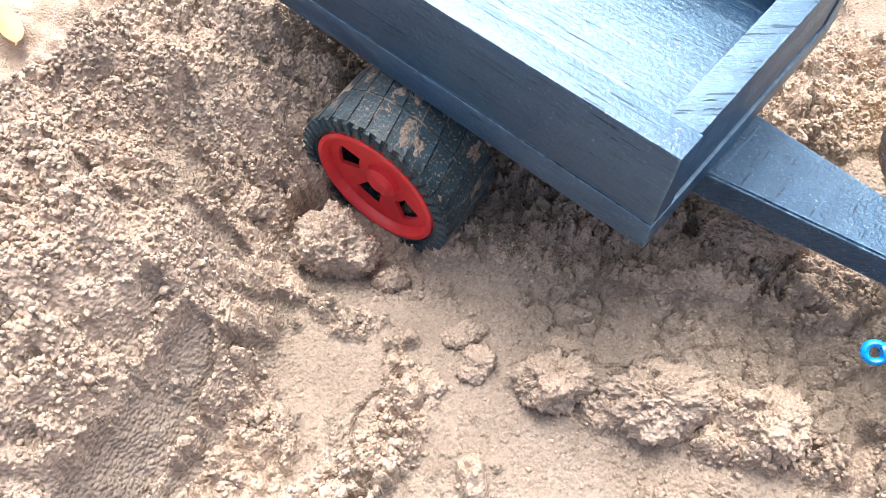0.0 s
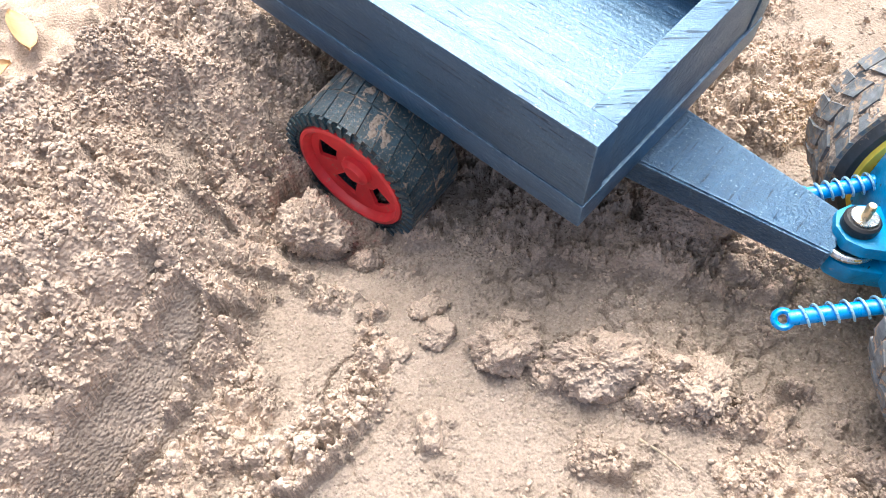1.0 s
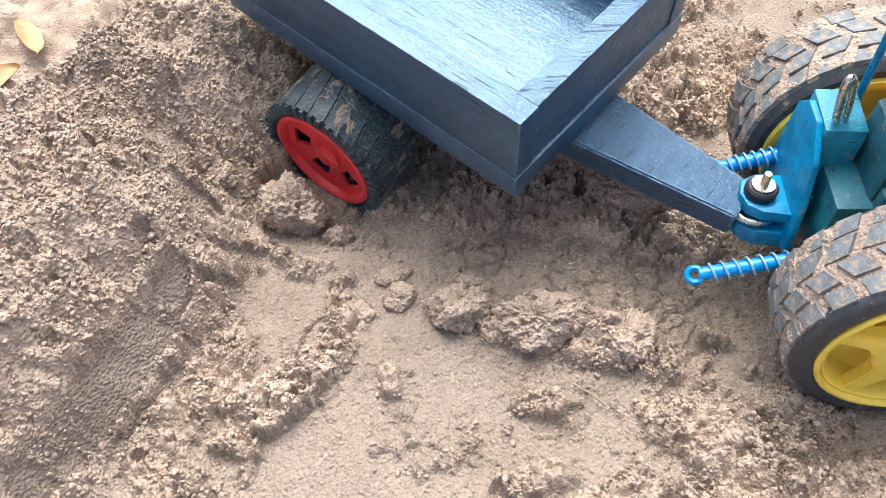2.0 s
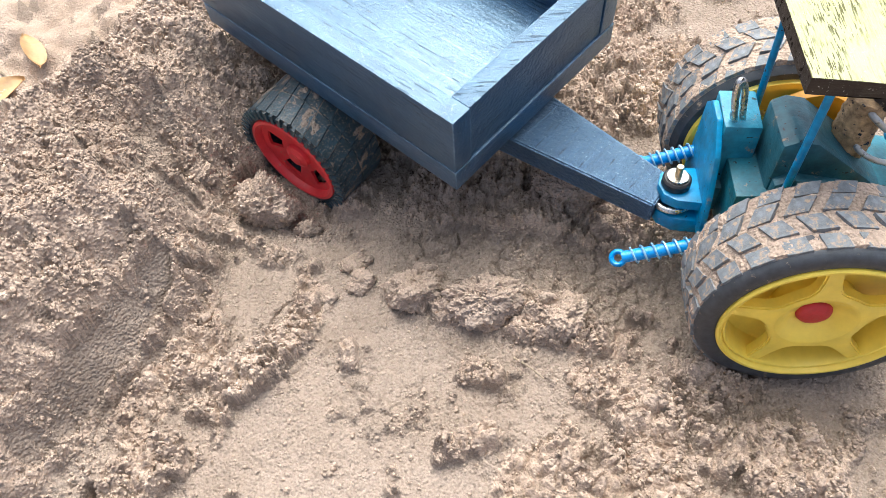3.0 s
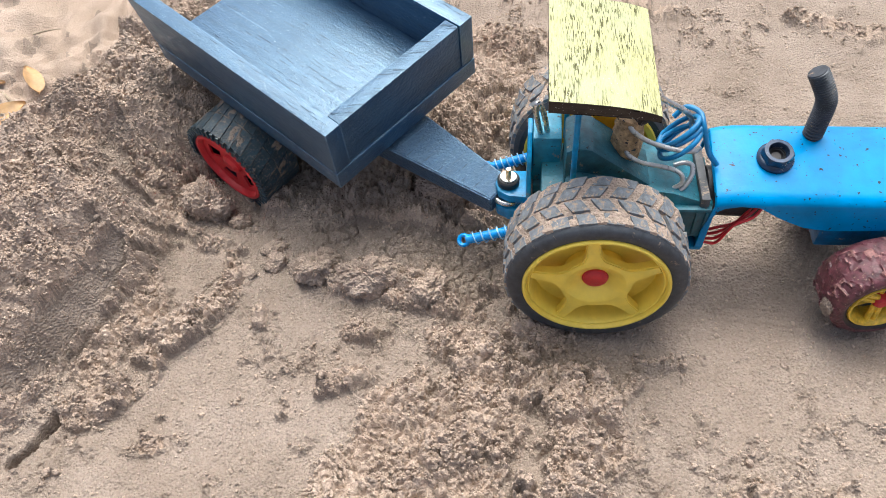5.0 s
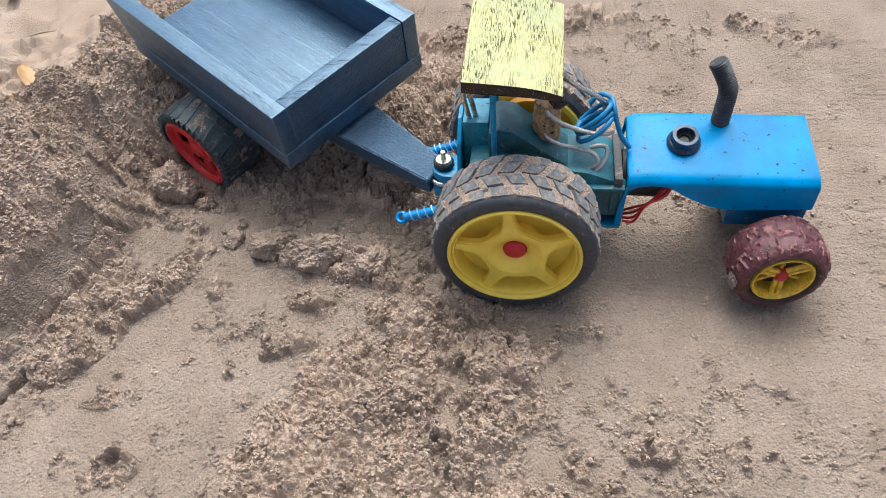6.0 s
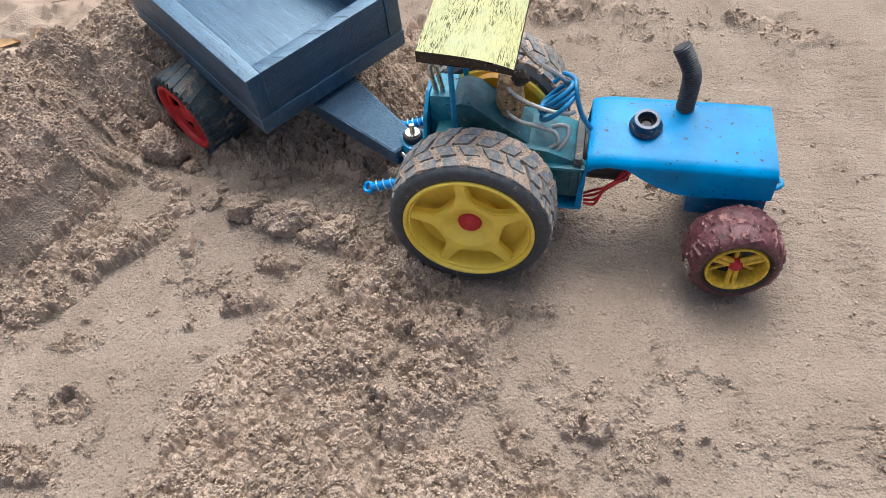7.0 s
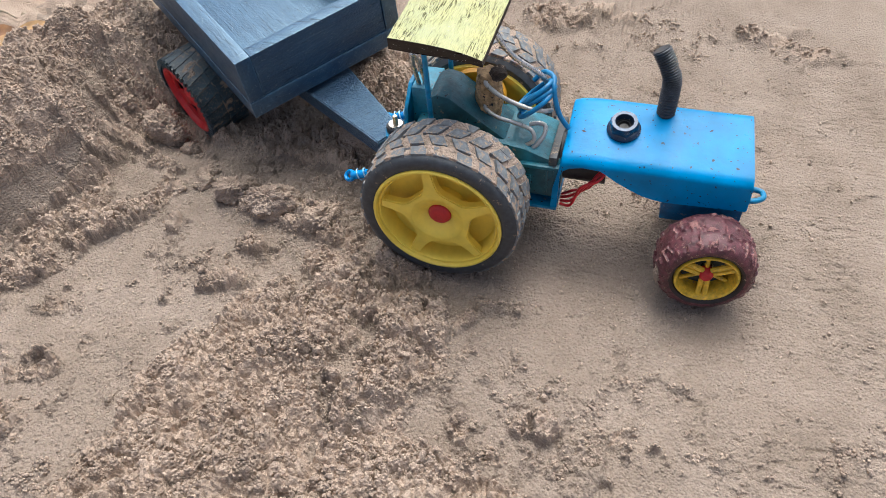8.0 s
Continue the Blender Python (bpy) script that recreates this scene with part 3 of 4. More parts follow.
def crumb_field(name, count, seed, small, large, label, subdiv, floor, power, sink=0.2, right=0.18):
    """Crumbs strewn over the loose parts of the ground, sunk a little into it."""
    rng = np.random.default_rng(seed)
    co, faces = ball(subdiv)
    shapes = []
    for k in range(16):
        d = np.ones(len(co))
        for f, a in ((2.2, 0.16), (5.0, 0.13)):
            for _ in range(6):
                d += a * np.sin(co @ rng.normal(size=3) * f + rng.uniform(0, 6.3)) * 0.8
        shapes.append(co * d[:, None])
    x, y = rng.uniform(-0.30, right, count * 8), rng.uniform(-0.19, 0.20, count * 8)
    keep = rng.uniform(0, 1, len(x)) < floor + clump_mask(x, y) ** 1.3 * np.maximum(step(0.40, 0.60, fbm(x, y, 0.007, 301, 3)), 0.9 * step(0.0, 0.02, mound_side(x, y)))
    x, y = x[keep][:2 * count], y[keep][:2 * count]
    z = sand_height(x, y)
    high = z - broad_height(x, y)
    keep = (clump_mask(x, y) < 0.5) | (rng.uniform(0, 1, len(x)) < 0.40 + 0.60 * step(0.0015, 0.0060, high))
    x, y, z = x[keep][:count], y[keep][:count], z[keep][:count]
    size = small * (large / small) ** (rng.uniform(0, 1, len(x)) ** power)
    n = len(x)
    q = rng.normal(size=(n, 4))
    a, b, c, d = (q / np.linalg.norm(q, axis=1)[:, None]).T
    rot = np.stack([1 - 2 * (c * c + d * d), 2 * (b * c - a * d), 2 * (b * d + a * c), 2 * (b * c + a * d), 1 - 2 * (b * b + d * d), 2 * (c * d - a * b), 2 * (b * d - a * c), 2 * (c * d + a * b), 1 - 2 * (b * b + c * c)], -1).reshape(n, 3, 3)
    bodies = np.einsum("nvk,njk->nvj", np.array(shapes)[np.arange(n) % 16], rot) * (size[:, None] * rng.uniform(0.7, 1.25, (n, 3)))[:, None, :]
    bodies = bodies + np.stack([x, y, z + sink * size], -1)[:, None, :]
    all_faces = faces[None, :, :] + (np.arange(n) * len(co))[:, None, None]
    ob = new(name, mesh_of(name, bodies.reshape(-1, 3), all_faces.reshape(-1, 3)))
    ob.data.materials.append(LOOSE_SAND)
    return tagged(ob, label, "sand", kind="stuff")


crumb_field("sand_lumps", LUMPS, 7, 0.0009, 0.0018, "small lumps of damp sand lying on the churned ground", 2, 0.001, 2.0, 0.1)
crumb_field("sand_crumbs", GRANULES, 9, 0.00036, 0.00092, "loose crumbs of damp sand covering the churned ground", 1, 0.012, 1.3, 0.3)
crumb_field("sand_grains", GRAINS, 8, 0.00030, 0.00066, "coarse grains of sand strewn over the ground", 1, 0.22, 1.8, 0.2, 0.21)


def clod(x, y, rx, ry, rz, seed, turn=0.0, lift=0.48):
    """A lump of caked sand with a crumbly skin."""
    co, faces = ball(6 if rx > 0.006 else 5)
    rng = np.random.default_rng(seed)
    d = np.ones(len(co))
    for f, a, n in ((1.6, 0.13, 6), (4, 0.060, 8), (9, 0.034, 18), (19, 0.034, 30), (36, 0.032, 40)):
        for _ in range(n):
            w = rng.normal(size=3)
            d += a / math.sqrt(n) * 1.7 * np.sin(co @ w * f + rng.uniform(0, 6.3))
    me = mesh_of("sand_clod", co * d[:, None] * (rx, ry, rz), faces)
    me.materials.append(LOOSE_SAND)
    ob = new("sand_clod", me)
    base = float(broad_height(np.array([x]), np.array([y]))[0])
    ob.matrix_world = pose(x, y, base + lift * rz, 0, 0, turn)
    return tagged(ob, "crumbly clod of caked damp sand lying on the ground", "sand clod", "clods of sand")


for k, (x, y, rx, ry, rz, turn) in enumerate(CLODS):
    clod(x, y, rx, ry, rz, 100 + k, turn)


# ---- trailer ----
FORWARD = Vector((0.0975, -0.0745, -0.0090)).normalized()
ACROSS = Vector((0.0540, 0.0650, 0.0078))
ACROSS = (ACROSS - FORWARD * ACROSS.dot(FORWARD)).normalized()
UP = FORWARD.cross(ACROSS)
T_POSE = Matrix((FORWARD, ACROSS, UP)).transposed().to_4x4()
T_POSE.translation = (-0.1033, 0.0032, 0.0366)
T_LONG, T_WIDE, T_HIGH, T_WALL, T_BASE = 0.127, 0.0862, 0.0328, 0.0080, 0.0090
trailer = thing("toy_trailer", T_POSE, "dark navy stained wooden toy trailer, dusted with sand", "toy trailer")
part("base_board", box_bm((-T_LONG, -0.0001, 0), (0.0002, T_WIDE + 0.0001, T_BASE), 0.0005), NAVY, trailer)
SIDE = [(-T_LONG - 0.001, T_BASE + 0.0002), (0, T_BASE + 0.0002), (0, T_HIGH), (-T_LONG - 0.012, T_HIGH)]
part("side_wall", prism_bm(SIDE, "y", 0, T_WALL, 0.0007), NAVY, trailer)
part("side_wall", prism_bm(SIDE, "y", T_WIDE - T_WALL, T_WIDE, 0.0007), NAVY, trailer)
front_wall = part("front_wall", box_bm((-T_WALL, T_WALL + 0.0002, T_BASE + 0.0002), (-0.0006, T_WIDE - T_WALL - 0.0002, T_HIGH - 0.0005), 0.0007), NAVY_CROSS, trailer)
front_wall.data.materials.append(NAVY_SAWN)
for poly in front_wall.data.polygons:
    poly.material_index = int(poly.normal.z > 0.7)
# drawbar: a tapered plank under the base board, in world axes turned into the trailer's
inv = T_POSE.inverted()
n1, f1 = inv @ Vector((-0.0840, 0.0265, 0.0362)), inv @ Vector((-0.0690, 0.0460, 0.0382))
n2, f2 = inv @ Vector((-0.0400, 0.0005, 0.0345)), inv @ Vector((-0.0325, 0.0125, 0.0352))
bar = bmesh.new()
back = 0.03
rows = []
for a, b in ((n1 + (n1 - n2).normalized() * back, f1 + (f1 - f2).normalized() * back), (n1, f1), (n2, f2)):
    rows.append([bar.verts.new(p) for p in (a, b, b - Vector((0, 0, 0.0095)), a - Vector((0, 0, 0.0095)))])
for r in (rows[0], rows[2]):
    bar.faces.new(r)
for a, b in zip(rows, rows[1:]):
    for i in range(4):
        bar.faces.new((a[i], a[(i + 1) % 4], b[(i + 1) % 4], b[i]))
bmesh.ops.recalc_face_normals(bar, faces=bar.faces)
bmesh.ops.bevel(bar, geom=bar.edges[:], offset=0.0006, segments=2, affect="EDGES")
part("drawbar", bar, NAVY_CROSS, trailer, "navy stained tapered wooden drawbar")


def slotted_disc(r_in, r_out, depth, thick, holes, h_in, h_out, share, turn=0.0, n=120, dish=0.0, closed=()):
    """A disc round the y axis with windows cut through it, but for the closed ones."""
    bm = bmesh.new()
    radii = [r_in, (r_in + h_in) / 2, h_in, h_out, (h_out + r_out) / 2, r_out]
    rings = [[[bm.verts.new((r * math.cos(a), depth + d + dish * (1 - (r / r_out) ** 2), r * math.sin(a))) for a in [2 * math.pi * i / n + turn for i in range(n)]] for r in radii] for d in (0, thick)]
    gone = [[(k == 2 and ((i + 0.5) / n * holes) % 1 < share and int((i + 0.5) / n * holes) not in closed) for i in range(n)] for k in range(5)]
    for side in rings:
        for k in range(5):
            for i in range(n):
                if not gone[k][i]:
                    j = (i + 1) % n
                    bm.faces.new((side[k][i], side[k][j], side[k + 1][j], side[k + 1][i]))
    for k in (0, 5):
        for i in range(n):
            j = (i + 1) % n
            bm.faces.new((rings[0][k][i], rings[0][k][j], rings[1][k][j], rings[1][k][i]))
    for i in range(n):
        j = (i + 1) % n
        if gone[2][i]:
            for k in (2, 3):
                bm.faces.new((rings[0][k][i], rings[0][k][j], rings[1][k][j], rings[1][k][i]))
            if not gone[2][i - 1]:
                bm.faces.new((rings[0][2][i], rings[0][3][i], rings[1][3][i], rings[1][2][i]))
            if not gone[2][j]:
                bm.faces.new((rings[0][2][j], rings[0][3][j], rings[1][3][j], rings[1][2][j]))
    return bm


def tread_block(bm, a0, a1, y0, y1, r0, r1, shear0, shear1, rng, ease=0.12):
    """One block of tread; shear turns it round the wheel at its two edges."""
    vs = []
    for r, e in ((r0, 0.0), (r1, ease)):
        for a, y, s in ((a0, y0, shear0), (a1, y0, shear0), (a1, y1, shear1), (a0, y1, shear1)):
            am, ym = (a0 + a1) / 2, (y0 + y1) / 2
            aa, yy = a + (am - a) * e + s, y + (ym - y) * e
            rr = r + rng.uniform(-0.00012, 0.00012)
            vs.append(bm.verts.new((rr * math.cos(aa), yy, rr * math.sin(aa))))
    for f in ((4, 5, 6, 7), (0, 1, 5, 4), (1, 2, 6, 5), (2, 3, 7, 6), (3, 0, 4, 7)):
        bm.faces.new([vs[i] for i in f])


def block_ring(wheel, count, shape, material):
    """Tread blocks round a wheel, each a part on one shared mesh."""
    bm = bmesh.new()
    shape(bm)
    first = part("tread_block", bm, material, wheel, "", False)
    for i in range(1, count):
        ob = new("tread_block", first.data)
        ob.parent, ob.matrix_local = wheel, pose(0, 0, 0, 0, 360 * i / count, 0)


def crust_bm(r, y0, y1, rough, seed, n=220, m=26):
    """Sand packed round a tyre: an uneven band."""
    bm = bmesh.new()
    rng = np.random.default_rng(seed)
    ang, dep = np.meshgrid(np.arange(n) / n * 2 * math.pi, np.linspace(y0, y1, m))
    lump = fbm(ang * 0.034, dep, 0.006, seed, 4, 0.65)
    rr = r + rough * (lump - 0.5) * 2.4 + rng.uniform(-0.0001, 0.0001, ang.shape)
    rr[0], rr[-1] = r - 0.0012, r - 0.0012
    vs = [[bm.verts.new((rr[j, i] * math.cos(ang[j, i]), dep[j, i], rr[j, i] * math.sin(ang[j, i]))) for i in range(n)] for j in range(m)]
    for j in range(m - 1):
        for i in range(n):
            bm.faces.new((vs[j][i], vs[j][(i + 1) % n], vs[j + 1][(i + 1) % n], vs[j + 1][i]))
    return bm


def trailer_wheel(name, m, parent):
    """Ribbed black tyre on a red dished rim; the outer face looks along -y."""
    rng = random.Random(5)
    w = new(name)
    w.parent, w.matrix_local = parent, m
    tyre = lathe_bm([(0.0195, 0.0012), (0.0205, 0.0), (0.0228, -0.0002), (0.0243, 0.0012), (0.0247, 0.003), (0.0247, 0.0205), (0.0240, 0.0228), (0.021, 0.0238), (0.0170, 0.0232), (0.0170, 0.004)], 72, True)
    block_ring(w, 44, lambda bm: tread_block(bm, 0, 0.075, -0.0010, 0.0016, 0.0212, 0.0250, 0.0, 0.02, rng, 0.2), TRAILER_TYRE)
    block_ring(w, 26, lambda bm: tread_block(bm, 0, 0.232, 0.0002, 0.0113, 0.0235, 0.0253, 0.0, 0.10, rng, 0.04), TRAILER_TYRE)
    block_ring(w, 26, lambda bm: tread_block(bm, 0.12, 0.352, 0.0116, 0.0230, 0.0235, 0.0252, 0.0, 0.10, rng, 0.04), TRAILER_TYRE)
    part("tyre", tyre, TRAILER_TYRE, w, "black ribbed rubber tyre speckled with sand", False)
    part("sand_specks", crust_bm(0.02470, 0.0004, 0.0228, 0.0010, 47, 260, 44), SAND, w, "dried sand stuck to the tyre")
    rim = slotted_disc(0.0042, 0.0178, 0.0022, 0.0012, 5, 0.0084, 0.0148, 0.48, 0.5, 120, 0.0018, (0, 1))
    part("rim", rim, RED, w, "red plastic rim with cut windows")
    part("rim_lip", lathe_bm([(0.0172, 0.0030), (0.0176, 0.0006), (0.0186, -0.0006), (0.0199, -0.0004), (0.0203, 0.0010), (0.0200, 0.0040), (0.0172, 0.0045)], 72, True), RED, w)
    part("hub", lathe_bm([(0, 0.0010), (0.0030, 0.0010), (0.0036, 0.0016), (0.0052, 0.0022), (0.0056, 0.0040), (0, 0.0042)], 32), RED, w)
    part("backing_disc", lathe_bm([(0, 0.010), (0.0172, 0.010), (0.0172, 0.0125), (0, 0.0125)], 48), BLACK, w)
    return w


TRAILER_TYRE = plain("speckled_tyre_rubber", (0.018, 0.044, 0.060), 0.42, 0, 0.55, 250, 0.20, 0.0007, 0.5, 0, 1300)
hub_local = inv @ Vector((-0.1694, 0.0368, 0.0135))
trailer_wheel("trailer_wheel", Matrix.Translation(hub_local) @ pose(0, 0, 0, 0, 20, 6), trailer)
far_local = Vector((hub_local.x, T_WIDE - hub_local.y, hub_local.z))
trailer_wheel("trailer_wheel", Matrix.Translation(far_local) @ pose(0, 0, 0, 0, 50, 180), trailer)
part("axle", tube_bm(straight(hub_local + Vector((0, 0.004, 0)), far_local - Vector((0, 0.004, 0))), 0.002, 12), STEEL, trailer)
part("axle_block", box_bm((hub_local.x - 0.007, 0.010, hub_local.z - 0.003), (hub_local.x + 0.007, T_WIDE - 0.010, -0.0002), 0.0006), NAVY_CROSS, trailer)

# ---- tractor ----
tractor = thing("toy_tractor", Matrix(), "blue toy tractor with yellow wheels and plank roof, on sand", "toy tractor")


def star_bm(arms, turn, y0, y1):
    """A dished star of five spokes with rounded bays between them and an open middle."""
    poly = []
    for k in range(arms):
        a = turn + 2 * math.pi * k / arms
        side = [(0.0247, 0.0021), (0.0190, 0.0025), (0.0160, 0.0030), (0.0141, 0.0038), (0.0128, 0.0050), (0.0118, 0.0066)]
        for r, h in [(r, -h) for r, h in side[::-1]] + side:
            poly.append((r * math.cos(a) - h * math.sin(a), r * math.sin(a) + h * math.cos(a)))
    bm = bmesh.new()
    n = len(poly)
    ring = {}
    for d, y in ((0, y0), (1, y1)):
        outer, inner = [], []
        for x, z in poly:
            r = math.hypot(x, z)
            outer.append(bm.verts.new((x, y, z)))
            inner.append(bm.verts.new((x / r * 0.0112, y, z / r * 0.0112)))
        ring[d] = outer, inner
        for i in range(n):
            j = (i + 1) % n
            bm.faces.new((outer[i], outer[j], inner[j], inner[i]))
    for k in (0, 1):
        for i in range(n):
            j = (i + 1) % n
            bm.faces.new((ring[0][k][i], ring[0][k][j], ring[1][k][j], ring[1][k][i]))
    bmesh.ops.recalc_face_normals(bm, faces=bm.faces)
    front = set(ring[0][0])
    edges = [e for e in bm.edges if e.verts[0] in front and e.verts[1] in front]
    bmesh.ops.bevel(bm, geom=edges, offset=0.0005, segments=2, affect="EDGES")
    return bm


def rear_wheel(m, parent, turn):
    """Big chevron tyre on a yellow five-spoke rim; the outer face looks along -y."""
    rng = random.Random(9)
    w = new("rear_wheel")
    w.parent, w.matrix_local = parent, m
    tyre = lathe_bm([(0.0262, 0.004), (0.0266, 0.0006), (0.0278, -0.0002), (0.0298, -0.0005), (0.0316, 0.0000), (0.0327, 0.0009), (0.0334, 0.0024), (0.0333, 0.0045), (0.0331, 0.0130), (0.0329, 0.0226), (0.0324, 0.0246), (0.0305, 0.0264), (0.0268, 0.0262), (0.0262, 0.022), (0.0262, 0.006)], 96, True)
    part("tyre", tyre, RUBBER, w, "black rubber tyre")
    s = 2 * math.pi / 23
    for a0, a1, y0, y1, r1, s0, s1 in ((0, 0.70, 0.0017, 0.0066, 0.0341, 0.0, 0.03), (0.24, 0.92, 0.0074, 0.0129, 0.0347, 0.0, 0.09), (0.54, 1.22, 0.0136, 0.0190, 0.0347, 0.09, 0.0), (0.30, 0.98, 0.0198, 0.0243, 0.0341, 0.05, 0.0)):
        block_ring(w, 23, lambda bm: tread_block(bm, a0 * s, a1 * s, y0, y1, 0.0320, r1, s0, s1, rng, 0.06), TREAD)
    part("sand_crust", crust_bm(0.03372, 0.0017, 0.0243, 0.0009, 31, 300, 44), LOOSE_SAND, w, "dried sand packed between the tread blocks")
    rim = lathe_bm([(0.0262, 0.005), (0.0274, 0.0010), (0.0273, -0.0005), (0.0268, -0.0010), (0.0261, -0.0010), (0.0257, -0.0003), (0.0255, 0.0008), (0.0251, 0.0004), (0.0246, 0.0006), (0.0242, 0.0020), (0.0238, 0.0048), (0.0232, 0.0085), (0.0100, 0.0092), (0.0, 0.0092), (0.0, 0.0115), (0.0235, 0.0110), (0.0244, 0.0130), (0.0246, 0.0235), (0.0250, 0.0266), (0.0256, 0.0276), (0.0278, 0.0276), (0.0283, 0.0262)], 96)
    part("rim", rim, YELLOW, w, "yellow plastic rim")
    part("spokes", star_bm(5, turn, 0.0010, 0.0045), YELLOW, w, "yellow five-armed star of spokes")
    part("hub", lathe_bm([(0.0046, 0.0095), (0.0050, 0.0046), (0.0056, 0.0042), (0.0072, 0.0032), (0.0090, 0.0020), (0.0104, 0.0012), (0.0113, 0.0010), (0.0116, 0.0014), (0.0116, 0.0094)], 48), YELLOW, w)
    part("hub_cap", lathe_bm([(0, 0.0032), (0.0034, 0.0032), (0.0044, 0.0036), (0.0049, 0.0044), (0.0051, 0.0094)], 40), REDCAP, w, "red hub cap")
    for k in range(5):
        a = turn + 2 * math.pi * k / 5
        pin = lathe_bm([(0, 0.0002), (0.0006, 0.0004), (0.0009, 0.0012)], 10)
        bmesh.ops.translate(pin, verts=pin.verts, vec=(0.0178 * math.cos(a), 0.0007, 0.0178 * math.sin(a)))
        part("pin", pin, YELLOW, w)
    return w


AXLE_Z = 0.0344
rear_wheel(pose(0.001, -0.0423, AXLE_Z), tractor, radians(97))
rear_wheel(pose(0.001, 0.0555, AXLE_Z, 0, 0, 180), tractor, radians(40))
part("rear_axle", tube_bm(straight((0.001, -0.034, AXLE_Z), (0.001, 0.047, AXLE_Z)), 0.0026, 16), STEEL, tractor)


def front_wheel(m, parent, seed):
    """Small knobbly tyre on a gold spoked rim; the outer face looks along -y."""
    rng = random.Random(seed)
    w = new("front_wheel")
    w.parent, w.matrix_local = parent, m
    line = [(0.0115, 0.005), (0.0124, 0.003), (0.0128, 0.0008), (0.0140, -0.0006), (0.0160, -0.0008), (0.0178, 0.0008), (0.0188, 0.0036), (0.0193, 0.0075), (0.0193, 0.0125), (0.0188, 0.0165), (0.0176, 0.0192), (0.0155, 0.0204), (0.0125, 0.0200), (0.0115, 0.016)]
    fine = [Vector((a, b, 0)) for a, b in line]
    tyre = lathe_bm([(p.x, p.y) for p in smooth_path(fine, 7)], 300)
    co = np.array([v.co[:] for v in tyre.verts])
    ang, r = np.arctan2(co[:, 2], co[:, 0]), np.hypot(co[:, 0], co[:, 2])
    u, d = ang * 0.019 + 0.2, co[:, 1] + 0.3 * seed
    worm = np.exp(-((fbm(u, d, 0.0032, seed + 60, 2, 0.4) - 0.5) / 0.085) ** 2) * step(0.32, 0.44, fbm(u, d, 0.0034, seed + 70, 2))
    push = 0.00085 * np.clip((r - 0.0158) / 0.002, 0, 1) * worm + 0.0003 * (fbm(u, d, 0.004, seed + 80, 3) - 0.5)
    for v, a, p in zip(tyre.verts, ang, push):
        v.co += Vector((math.cos(a), 0, math.sin(a))) * p
    skin = part("tyre", tyre, MAROON, w, "maroon knobbly rubber tyre with black side wall, caked with mud")
    skin.data.materials.append(WALL_RUBBER)
    skin.data.materials.append(DRIED)
    for poly in skin.data.polygons:
        if sum(push[i] for i in poly.vertices) > 4 * 0.00056 and poly.center.y > -0.0006:
            poly.material_index = 2
        if poly.center.y < 0.005 and math.hypot(poly.center.x, poly.center.z) < 0.0146:
            poly.material_index = 1
    co, faces = ball(4)
    lump = 1 + 0.10 * np.sin(co @ np.array([7.0, 3.0, 5.0])) + 0.08 * np.sin(co @ np.array([-9.0, 13.0, 4.0]))
    mud = new("mud_flake", mesh_of("mud_flake", co * lump[:, None] * (0.0014, 0.0034, 0.0042) + (-0.0186, 0.0042, -0.0035), faces))
    mud.data.materials.append(SAND)
    mud.parent = w
    tagged(mud, "pale flake of dried mud")
    part("rim", lathe_bm([(0.0122, 0.004), (0.0128, 0.0004), (0.0124, -0.0004), (0.0116, -0.0002), (0.0110, 0.0012), (0.0106, 0.0050), (0.0104, 0.0085), (0, 0.0090), (0, 0.010), (0.0118, 0.010)], 64), GOLD, w, "worn gold rim")
    part("backing_disc", lathe_bm([(0, 0.0076), (0.0102, 0.0076), (0.0102, 0.0084), (0, 0.0084)], 40), DULL_BLUE, w)
    for k in range(3):
        a = radians(-90 + 120 * k)
        for off in (-0.0011, 0.0011):
            p0 = Vector((0.0025 * math.cos(a) - off * math.sin(a), 0.0030, 0.0025 * math.sin(a) + off * math.cos(a)))
            p1 = Vector((0.0112 * math.cos(a) - 1.3 * off * math.sin(a), 0.0022, 0.0112 * math.sin(a) + 1.3 * off * math.cos(a)))
            part("spoke", tube_bm(straight(p0, p1), 0.00115, 8), GOLD, w)
    for k in range(3):
        a = radians(-30 + 120 * k)
        part("web", tube_bm(straight((0.003 * math.cos(a), 0.0045, 0.003 * math.sin(a)), (0.0108 * math.cos(a), 0.0050, 0.0108 * math.sin(a))), 0.0009, 8), GOLD, w)
    part("hub", lathe_bm([(0, 0.0008), (0.0020, 0.0009), (0.0027, 0.0018), (0.0030, 0.0048)], 28), REDCAP, w, "red hub")
    return w


front_wheel(pose(0.1099, -0.0350, 0.0186, 0, 0, 7.4), tractor, 3)
front_wheel(pose(0.1040, 0.0360, 0.0186, 0, 0, 187.4), tractor, 4)
part("front_axle", tube_bm(straight((0.1099, -0.028, 0.0190), (0.1052, 0.029, 0.0190)), 0.0022, 14), STEEL, tractor)
part("axle_plate", prism_bm([(0.088, 0.0240), (0.117, 0.0240), (0.1195, 0.0290), (0.1195, 0.0345), (0.088, 0.0330)], "y", -0.0100, 0.0170, 0.0006), SHADED_BLUE, tractor, "blue plate under the hood")

# hood: folded sheet, an upturned channel with a cut-away behind
Y0, Y1, TOP, LEAN = -0.0118, 0.0242, 0.0586, 0.0082


